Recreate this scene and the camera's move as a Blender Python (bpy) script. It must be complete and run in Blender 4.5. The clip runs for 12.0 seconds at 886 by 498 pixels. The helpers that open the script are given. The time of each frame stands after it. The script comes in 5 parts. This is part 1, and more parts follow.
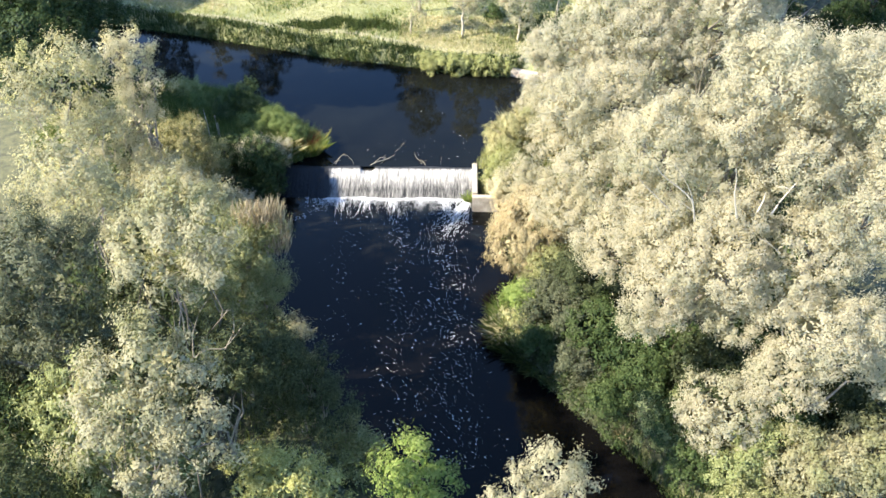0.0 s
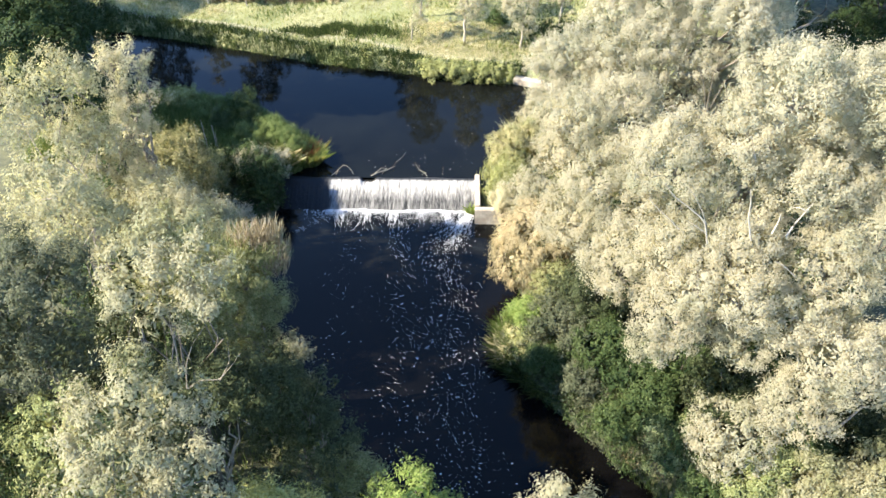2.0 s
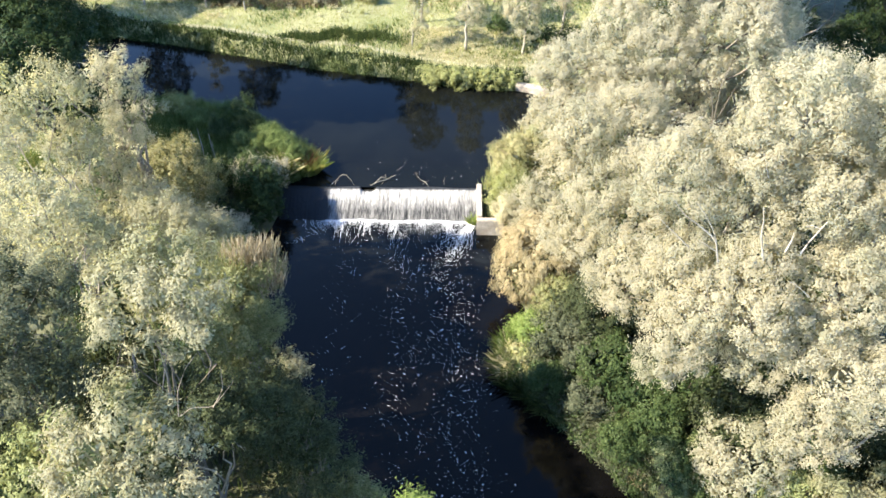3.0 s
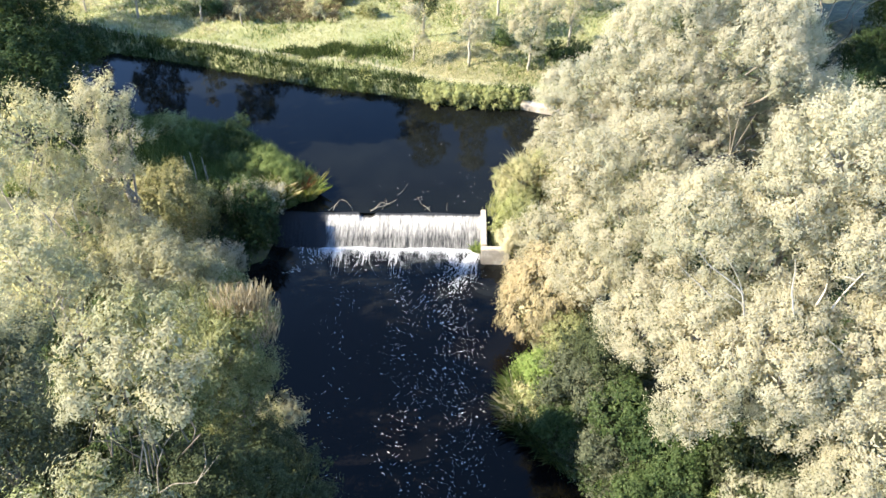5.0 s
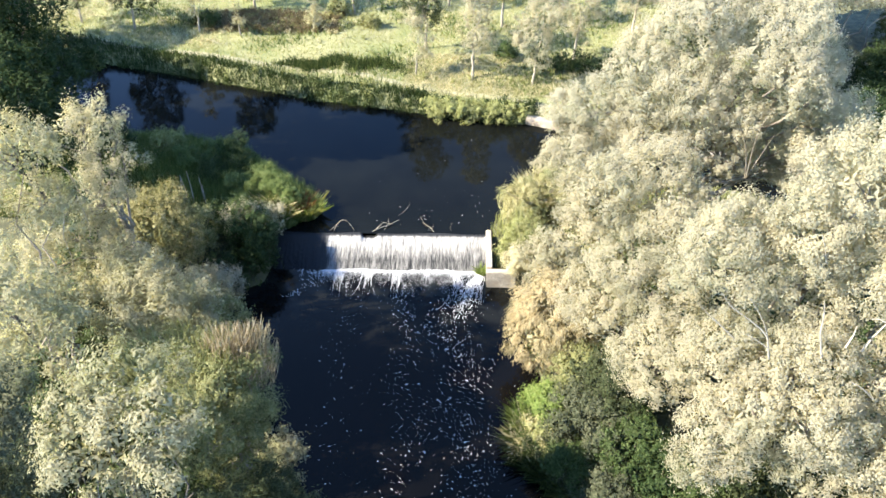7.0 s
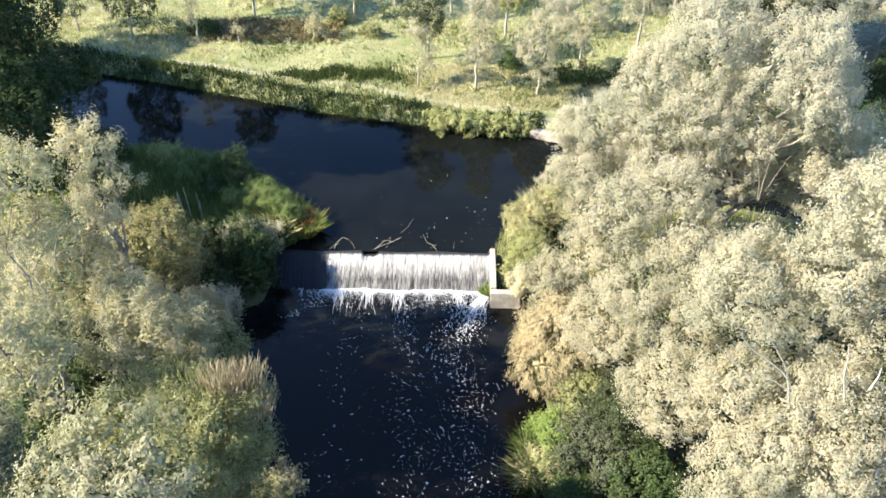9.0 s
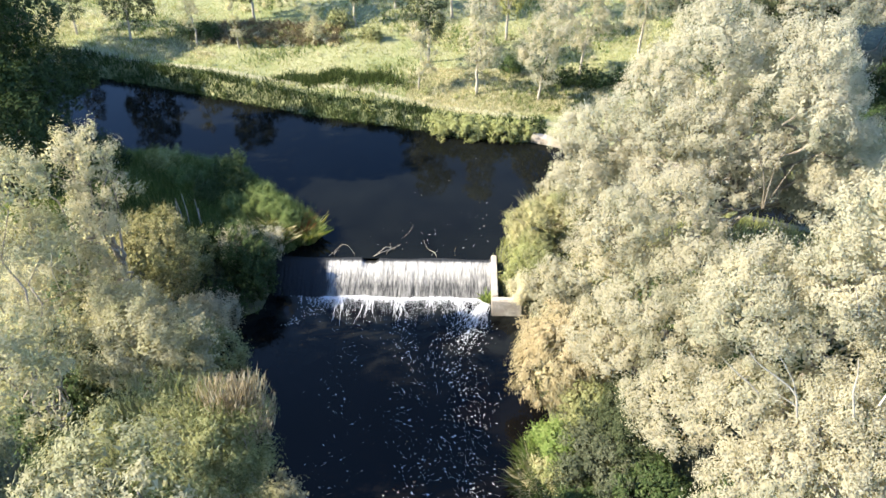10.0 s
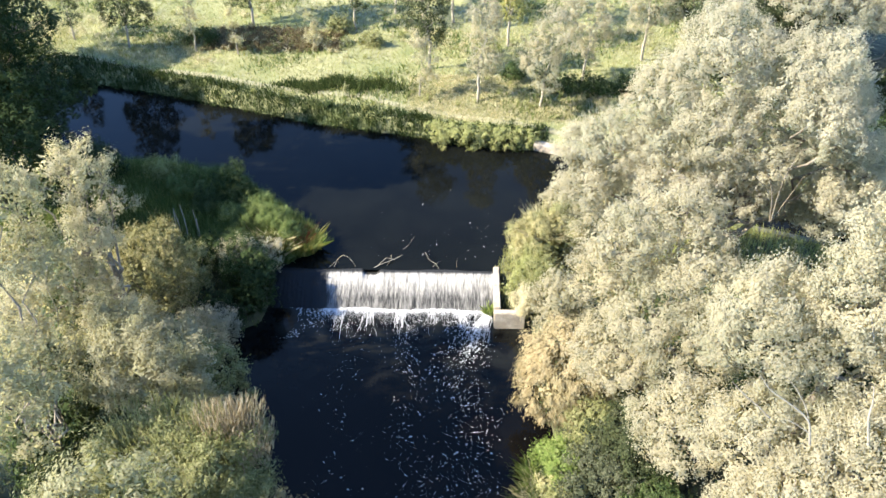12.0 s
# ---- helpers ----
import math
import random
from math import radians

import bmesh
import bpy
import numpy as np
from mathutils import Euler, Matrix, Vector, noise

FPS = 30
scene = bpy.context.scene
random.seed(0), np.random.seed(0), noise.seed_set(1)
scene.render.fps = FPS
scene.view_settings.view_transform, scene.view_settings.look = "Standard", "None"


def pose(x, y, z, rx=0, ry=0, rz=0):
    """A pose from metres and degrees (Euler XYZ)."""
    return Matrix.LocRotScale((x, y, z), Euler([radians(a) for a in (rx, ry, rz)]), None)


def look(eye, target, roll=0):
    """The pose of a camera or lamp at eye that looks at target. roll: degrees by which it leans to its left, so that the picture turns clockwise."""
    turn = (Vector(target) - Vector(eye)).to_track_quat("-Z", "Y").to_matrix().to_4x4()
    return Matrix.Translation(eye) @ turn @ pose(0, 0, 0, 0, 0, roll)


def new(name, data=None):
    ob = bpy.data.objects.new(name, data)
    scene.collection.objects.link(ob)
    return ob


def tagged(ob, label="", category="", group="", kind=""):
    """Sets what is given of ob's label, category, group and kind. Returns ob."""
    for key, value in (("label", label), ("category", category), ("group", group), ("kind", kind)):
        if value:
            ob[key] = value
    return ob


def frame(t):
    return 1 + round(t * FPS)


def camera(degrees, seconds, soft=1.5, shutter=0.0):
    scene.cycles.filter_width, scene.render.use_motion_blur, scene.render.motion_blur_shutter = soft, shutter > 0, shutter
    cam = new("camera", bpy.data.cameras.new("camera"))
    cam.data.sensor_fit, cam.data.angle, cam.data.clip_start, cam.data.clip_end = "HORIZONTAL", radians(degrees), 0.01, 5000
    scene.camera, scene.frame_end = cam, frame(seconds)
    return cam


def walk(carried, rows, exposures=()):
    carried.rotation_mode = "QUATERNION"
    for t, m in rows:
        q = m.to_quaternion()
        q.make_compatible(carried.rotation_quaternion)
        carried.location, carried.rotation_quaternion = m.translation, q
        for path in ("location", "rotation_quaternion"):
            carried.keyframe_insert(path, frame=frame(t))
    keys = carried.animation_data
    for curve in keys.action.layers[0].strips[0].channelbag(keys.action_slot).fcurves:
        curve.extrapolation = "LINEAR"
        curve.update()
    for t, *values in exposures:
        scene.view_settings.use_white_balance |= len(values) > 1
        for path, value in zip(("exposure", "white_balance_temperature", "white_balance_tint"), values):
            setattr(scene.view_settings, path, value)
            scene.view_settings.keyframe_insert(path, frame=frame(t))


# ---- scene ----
cam = camera(56.3, 12.0, soft=1.6)
PATH = [
    (0, (1.066, -0.013, 24.838), (1.02, 1.557, 23.6), -0.4),
    (0.5, (1.04, 0.123, 24.834), (0.994, 1.693, 23.596), -0.4),
    (1, (0.998, 0.379, 24.852), (0.951, 1.948, 23.613), -0.4),
    (1.5, (0.972, 0.716, 24.853), (0.925, 2.285, 23.613), -0.4),
    (2, (0.934, 1.13, 24.85), (0.888, 2.699, 23.611), -0.4),
    (2.5, (0.905, 1.603, 24.809), (0.858, 3.172, 23.569), -0.4),
    (3, (0.869, 2.113, 24.757), (0.822, 3.684, 23.519), -0.4),
    (5, (0.713, 4.352, 24.714), (0.664, 5.926, 23.48), -0.4),
    (5.5, (0.668, 4.737, 24.727), (0.618, 6.311, 23.494), -0.4),
    (6, (0.599, 5.137, 24.724), (0.55, 6.712, 23.492), -0.3),
    (6.5, (0.542, 5.519, 24.739), (0.493, 7.094, 23.508), -0.4),
    (7, (0.474, 5.894, 24.75), (0.425, 7.47, 23.52), -0.4),
    (9, (0.319, 7.191, 24.875), (0.269, 8.768, 23.645), -0.3),
    (9.5, (0.277, 7.443, 24.899), (0.228, 9.019, 23.669), -0.3),
    (10, (0.246, 7.666, 24.917), (0.197, 9.243, 23.687), -0.3),
    (10.5, (0.227, 7.875, 24.938), (0.178, 9.451, 23.709), -0.3),
    (11, (0.204, 8.088, 24.959), (0.154, 9.664, 23.729), -0.3),
    (11.5, (0.171, 8.275, 24.99), (0.122, 9.851, 23.759), -0.3),
    (12, (0.15, 8.395, 25.003), (0.101, 9.972, 23.774), -0.3),
]
walk(cam, [(t, look(eye, target, roll)) for t, eye, target, roll in PATH],
     exposures=[(0.0, 2.84), (7.0, 2.87), (9.0, 2.74), (12.0, 2.74)])

# ---- world, sun, exposure ----
SUN_EL, SUN_AZ = 37.5, 258.0      # degrees; azimuth clockwise from +y
world = bpy.data.worlds.new("sky")
scene.world = world
world.use_nodes = True
wn = world.node_tree.nodes
wl = world.node_tree.links
sky = wn.new("ShaderNodeTexSky")
sky.sky_type = 'NISHITA'
sky.sun_disc = False
sky.sun_elevation, sky.sun_rotation = radians(SUN_EL), radians(SUN_AZ)
sky.air_density, sky.dust_density, sky.ozone_density = 0.85, 0.0, 6.0
# thin broken cloud: noise over the sky's directions greys it in places
haze = wn.new("ShaderNodeTexNoise")
haze.inputs["Scale"].default_value, haze.inputs["Detail"].default_value = 2.2, 4.0
ways = wn.new("ShaderNodeTexCoord")
wl.new(ways.outputs["Generated"], haze.inputs["Vector"])
veil = wn.new("ShaderNodeMapRange")
for k, v in zip((1, 2, 3, 4), (0.5, 0.75, 0.0, 0.12)):
    veil.inputs[k].default_value = v
wl.new(haze.outputs[0], veil.inputs[0])
grey = wn.new("ShaderNodeRGBToBW")
wl.new(sky.outputs[0], grey.inputs[0])
cloudy = wn.new("ShaderNodeMix")
cloudy.data_type = 'RGBA'
wl.new(veil.outputs[0], cloudy.inputs[0])
wl.new(sky.outputs[0], cloudy.inputs[6])
wl.new(grey.outputs[0], cloudy.inputs[7])
wl.new(cloudy.outputs[2], wn["Background"].inputs[0])
wn["Background"].inputs[1].default_value = 0.12
sun_data = bpy.data.lights.new("sun", 'SUN')
sun_data.energy, sun_data.angle, sun_data.color = 4.0, radians(0.53), (1.0, 0.907, 0.745)
sun = new("sun", sun_data)
to_sun = Vector((math.sin(radians(SUN_AZ)) * math.cos(radians(SUN_EL)),
                 math.cos(radians(SUN_AZ)) * math.cos(radians(SUN_EL)), math.sin(radians(SUN_EL))))
sun.matrix_world = look(tuple(to_sun * 80), (0, 0, 0))


# ---- materials ----
def material(name):
    m = bpy.data.materials.new(name)
    m.use_nodes = True
    nt = m.node_tree
    return m, nt, nt.nodes, nt.links, nt.nodes["Principled BSDF"]


def node(nt, kind, **values):
    n = nt.nodes.new(kind)
    for key, value in values.items():
        n.inputs[key.replace("_", " ")].default_value = value
    return n


def ramp(nt, stops, source):
    r = nt.nodes.new("ShaderNodeValToRGB")
    els = r.color_ramp.elements
    while len(els) < len(stops):
        els.new(0.5)
    for e, (p, c) in zip(els, stops):
        e.position, e.color = p, (*c, 1) if len(c) == 3 else c
    nt.links.new(source, r.inputs[0])
    return r.outputs[0]


def mixed(nt, fac, a, b, mode='MIX'):
    m = nt.nodes.new("ShaderNodeMix")
    m.data_type, m.blend_type = 'RGBA', mode
    for sock, v in ((m.inputs[0], fac), (m.inputs[6], a), (m.inputs[7], b)):
        if hasattr(v, "is_output"):
            nt.links.new(v, sock)
        else:
            sock.default_value = v if not isinstance(v, tuple) else (*v, 1)
    return m.outputs[2]


def leaf_material(name, dark, mid, pale, rough=0.55, through_light=0.4, patch=0.5, shade=(0.8, 0.84, 0.8)):
    """Leaves: each one its own shade, broad patches over the crown, light through the blade."""
    m, nt, ns, ls, bsdf = material(name)
    geo = ns.new("ShaderNodeNewGeometry")
    col = ramp(nt, [(0.0, dark), (0.5, mid), (1.0, pale)], geo.outputs["Random Per Island"])
    tex = ns.new("ShaderNodeTexCoord")
    broad = node(nt, "ShaderNodeTexNoise", Scale=patch, Detail=3.0)
    ls.new(tex.outputs["Object"], broad.inputs["Vector"])
    tone = ramp(nt, [(0.3, shade), (0.52, (1, 1, 1)), (0.72, (1.05, 1.03, 0.98))], broad.outputs[0])
    col = mixed(nt, 1.0, col, tone, 'MULTIPLY')
    ls.new(col, bsdf.inputs["Base Color"])
    bsdf.inputs["Roughness"].default_value = rough
    bsdf.inputs["Specular IOR Level"].default_value = 0.06
    glow = ns.new("ShaderNodeBsdfTranslucent")
    ls.new(mixed(nt, 1.0, col, (1.12, 1.08, 0.78), 'MULTIPLY'), glow.inputs[0])
    mix = ns.new("ShaderNodeMixShader")
    mix.inputs[0].default_value = through_light
    ls.new(bsdf.outputs[0], mix.inputs[1])
    ls.new(glow.outputs[0], mix.inputs[2])
    ls.new(mix.outputs[0], ns["Material Output"].inputs[0])
    return m


def rough_material(name, stops, scale, fine, bump=0.3, rough=0.85, wash=None):
    """A matt surface with two scales of variation and a fine relief."""
    m, nt, ns, ls, bsdf = material(name)
    tex = ns.new("ShaderNodeTexCoord")
    a = node(nt, "ShaderNodeTexNoise", Scale=scale, Detail=6.0, Roughness=0.65)
    b = node(nt, "ShaderNodeTexNoise", Scale=fine, Detail=5.0, Roughness=0.7)
    for n in (a, b):
        ls.new(tex.outputs["Object"], n.inputs["Vector"])
    col = ramp(nt, stops, a.outputs[0])
    fleck = ramp(nt, [(0.3, (0.55, 0.55, 0.55)), (0.7, (1.25, 1.25, 1.25))], b.outputs[0])
    col = mixed(nt, 0.8, col, fleck, 'MULTIPLY')
    if wash:
        c = node(nt, "ShaderNodeTexNoise", Scale=wash[0], Detail=4.0)
        ls.new(tex.outputs["Object"], c.inputs["Vector"])
        col = mixed(nt, ramp(nt, [(0.45, (0, 0, 0)), (0.62, (1, 1, 1))], c.outputs[0]), col, wash[1])
    ls.new(col, bsdf.inputs["Base Color"])
    bsdf.inputs["Roughness"].default_value = rough
    bp = node(nt, "ShaderNodeBump", Strength=bump, Distance=0.05)
    ls.new(b.outputs[0], bp.inputs["Height"])
    ls.new(bp.outputs[0], bsdf.inputs["Normal"])
    return m


WILLOW = leaf_material("silver_willow_leaf", (0.336, 0.313, 0.229), (0.363, 0.34, 0.25), (0.391, 0.366, 0.272), through_light=0.63)
WILLOW_FAR = leaf_material("silver_grey_willow_leaf", (0.326, 0.307, 0.232), (0.355, 0.334, 0.253), (0.383, 0.361, 0.276), through_light=0.6)
WILLOW_SUN = leaf_material("sunlit_willow_leaf", (0.227, 0.213, 0.132), (0.287, 0.273, 0.174), (0.337, 0.322, 0.214), through_light=0.6, patch=0.6, shade=(0.7, 0.76, 0.6))
WILLOW_LEFT = leaf_material("silver_green_leaf", (0.201, 0.188, 0.117), (0.257, 0.243, 0.155), (0.305, 0.289, 0.194), through_light=0.5, patch=0.6, shade=(0.66, 0.72, 0.55))
# Grey-green willow leaf darkened to carry the shade of lower trees and undergrowth.
WILLOW_DIM = leaf_material("dimmed_grey_green_leaf", (0.02, 0.028, 0.012), (0.04, 0.05, 0.023), (0.08, 0.09, 0.045))
WILLOW_PINK = leaf_material("pale_dry_leaf", (0.296, 0.276, 0.189), (0.355, 0.336, 0.235), (0.407, 0.383, 0.274), through_light=0.63, patch=0.6, shade=(0.74, 0.74, 0.58))
IVY = leaf_material("golden_green_ivy", (0.123, 0.114, 0.048), (0.195, 0.179, 0.08), (0.271, 0.247, 0.135), shade=(0.6, 0.66, 0.55))
OLIVE = leaf_material("olive_leaf", (0.098, 0.106, 0.042), (0.17, 0.174, 0.074), (0.25, 0.246, 0.128), shade=(0.7, 0.76, 0.66))
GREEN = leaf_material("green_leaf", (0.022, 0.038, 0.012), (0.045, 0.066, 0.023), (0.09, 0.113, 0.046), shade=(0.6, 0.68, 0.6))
SAGE = leaf_material("sage_green_leaf", (0.04, 0.047, 0.026), (0.072, 0.08, 0.047), (0.125, 0.13, 0.084), shade=(0.7, 0.76, 0.7))
BRIGHT = leaf_material("bright_green_leaf", (0.08, 0.125, 0.025), (0.135, 0.18, 0.05), (0.2, 0.235, 0.085))
ELDER = leaf_material("elder_leaf", (0.12, 0.14, 0.055), (0.185, 0.205, 0.086), (0.26, 0.27, 0.135))
YELLOW = leaf_material("yellow_green_leaf", (0.16, 0.165, 0.048), (0.24, 0.235, 0.082), (0.32, 0.3, 0.13))
GOLD = leaf_material("golden_willow_leaf", (0.218, 0.174, 0.094), (0.297, 0.244, 0.143), (0.355, 0.308, 0.195))
# Dark green leaf with the shade it stands in put into the colour.
DARK_SHADE = leaf_material("dark_green_shade_leaf", (0.015, 0.028, 0.01), (0.028, 0.045, 0.016), (0.05, 0.07, 0.028))
STRAW = leaf_material("dry_grass_blade", (0.29, 0.268, 0.16), (0.4, 0.368, 0.24), (0.48, 0.44, 0.305))
GRASS = leaf_material("meadow_grass_blade", (0.15, 0.165, 0.058), (0.215, 0.228, 0.088), (0.29, 0.287, 0.14), patch=0.2)
LONG_GRASS = leaf_material("long_olive_grass", (0.156, 0.152, 0.063), (0.252, 0.236, 0.113), (0.384, 0.349, 0.207), patch=0.9, shade=(0.55, 0.7, 0.5))
REED = leaf_material("reed_blade", (0.05, 0.078, 0.022), (0.092, 0.124, 0.038), (0.155, 0.18, 0.068), patch=0.3)
SEDGE = leaf_material("dark_sedge_blade", (0.014, 0.027, 0.008), (0.032, 0.05, 0.016), (0.085, 0.1, 0.04), patch=0.3)
RUSSET = leaf_material("russet_stalk", (0.15, 0.115, 0.075), (0.26, 0.21, 0.15), (0.38, 0.325, 0.245))
CRIMSON = leaf_material("dark_red_stalk", (0.06, 0.022, 0.014), (0.11, 0.04, 0.024), (0.17, 0.075, 0.04))
DOCK = leaf_material("withered_dock", (0.08, 0.065, 0.035), (0.13, 0.105, 0.06), (0.2, 0.165, 0.1))
BARK = rough_material("pale_bark", [(0.3, (0.11, 0.09, 0.065)), (0.7, (0.24, 0.205, 0.155))], 3.0, 20.0)
PALE_BARK = rough_material("cream_bark", [(0.3, (0.2, 0.175, 0.13)), (0.7, (0.34, 0.305, 0.235))], 3.0, 20.0)
BARK_DARK = rough_material("dark_bark", [(0.3, (0.05, 0.04, 0.03)), (0.7, (0.12, 0.1, 0.075))], 3.0, 20.0)
DEAD = rough_material("bleached_wood", [(0.3, (0.16, 0.14, 0.105)), (0.7, (0.3, 0.27, 0.22))], 3.0, 25.0)
CONCRETE = rough_material("weathered_concrete", [(0.3, (0.17, 0.145, 0.11)), (0.65, (0.41, 0.37, 0.305))], 1.4, 14.0, 0.5, 0.9,
                          (1.7, (0.25, 0.21, 0.165)))
SILL = rough_material("wet_concrete", [(0.3, (0.03, 0.03, 0.028)), (0.7, (0.09, 0.085, 0.075))], 1.5, 16.0, 0.3, 0.35)
GROUND = rough_material("meadow_soil", [(0.3, (0.1, 0.125, 0.042)), (0.5, (0.16, 0.17, 0.07)), (0.7, (0.22, 0.212, 0.11))],
                        0.35, 9.0, 0.6, 0.95, (0.14, (0.165, 0.165, 0.08)))


def litter_and_shade_floor(m):
    """Under the trees along the river the grass gives way to leaf litter and damp earth; beside the meadow the same
    colour deepens the shade.
    """
    nt = m.node_tree
    bsdf = nt.nodes["Principled BSDF"]
    meadow = bsdf.inputs["Base Color"].links[0].from_socket
    tex = nt.nodes.new("ShaderNodeTexCoord")
    xyz = nt.nodes.new("ShaderNodeSeparateXYZ")
    nt.links.new(tex.outputs["Object"], xyz.inputs[0])
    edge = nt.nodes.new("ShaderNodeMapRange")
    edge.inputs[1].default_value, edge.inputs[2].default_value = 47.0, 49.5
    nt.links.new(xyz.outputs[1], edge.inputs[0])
    # Earth colour beyond x 17.5 paints in the shade beside the meadow.
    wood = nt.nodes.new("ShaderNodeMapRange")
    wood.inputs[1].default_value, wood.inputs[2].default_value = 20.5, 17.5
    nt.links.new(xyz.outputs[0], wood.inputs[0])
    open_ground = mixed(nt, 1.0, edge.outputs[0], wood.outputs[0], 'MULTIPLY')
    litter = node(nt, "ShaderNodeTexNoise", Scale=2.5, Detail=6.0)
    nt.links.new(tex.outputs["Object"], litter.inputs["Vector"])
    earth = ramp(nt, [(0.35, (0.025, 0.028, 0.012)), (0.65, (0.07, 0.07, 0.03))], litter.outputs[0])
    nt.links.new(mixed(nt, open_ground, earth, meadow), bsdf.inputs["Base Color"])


litter_and_shade_floor(GROUND)
PATH_SOIL = rough_material("trodden_grass", [(0.3, (0.16, 0.16, 0.08)), (0.7, (0.26, 0.24, 0.15))], 0.8, 12.0, 0.5, 0.95)


def water_material(name, deep, ripple, strength, gloss=0.28, tint=(0.48, 0.7, 1.0, 1.0)):
    m, nt, ns, ls, bsdf = material(name)
    tex = ns.new("ShaderNodeTexCoord")
    a = node(nt, "ShaderNodeTexNoise", Scale=ripple, Detail=3.0, Roughness=0.5)
    b = node(nt, "ShaderNodeTexNoise", Scale=0.35, Detail=3.0)
    ls.new(tex.outputs["Object"], a.inputs["Vector"])
    ls.new(tex.outputs["Object"], b.inputs["Vector"])
    col = ramp(nt, [(0.35, deep), (0.7, tuple(1.6 * c for c in deep))], b.outputs[0])
    ls.new(col, bsdf.inputs["Base Color"])
    bsdf.inputs["Roughness"].default_value = 0.04
    bsdf.inputs["IOR"].default_value = 1.33
    bsdf.inputs["Specular IOR Level"].default_value = gloss
    bsdf.inputs["Specular Tint"].default_value = tint
    bp = node(nt, "ShaderNodeBump", Strength=strength, Distance=0.02)
    ls.new(a.outputs[0], bp.inputs["Height"])
    ls.new(bp.outputs[0], bsdf.inputs["Normal"])
    return m


WATER_UP = water_material("still_river_water", (0.0026, 0.003, 0.0025), 1.6, 0.03, 0.115)
WATER_LOW = water_material("moving_pool_water", (0.0014, 0.0013, 0.0013), 3.0, 0.1, 0.18, (1.0, 0.98, 0.92, 1.0))


def churned(m, foot, reach):
    """Cloudy, aerated water in drifting swirls towards the foot of the weir."""
    nt = m.node_tree
    bsdf = nt.nodes["Principled BSDF"]
    clear = bsdf.inputs["Base Color"].links[0].from_socket
    tex = nt.nodes.new("ShaderNodeTexCoord")
    xyz = nt.nodes.new("ShaderNodeSeparateXYZ")
    nt.links.new(tex.outputs["Object"], xyz.inputs[0])
    near = nt.nodes.new("ShaderNodeMapRange")
    near.inputs[1].default_value, near.inputs[2].default_value = foot - reach, foot
    nt.links.new(xyz.outputs[1], near.inputs[0])
    swirl = node(nt, "ShaderNodeTexNoise", Scale=0.7, Detail=5.0, Roughness=0.6, Distortion=0.8)
    nt.links.new(tex.outputs["Object"], swirl.inputs["Vector"])
    amount = mixed(nt, 1.0, ramp(nt, [(0.4, (0.15,) * 3), (0.65, (1, 1, 1))], swirl.outputs[0]), near.outputs[0], 'MULTIPLY')
    nt.links.new(mixed(nt, amount, clear, (0.011, 0.012, 0.0105)), bsdf.inputs["Base Color"])


churned(WATER_LOW, 36.5, 6.0)


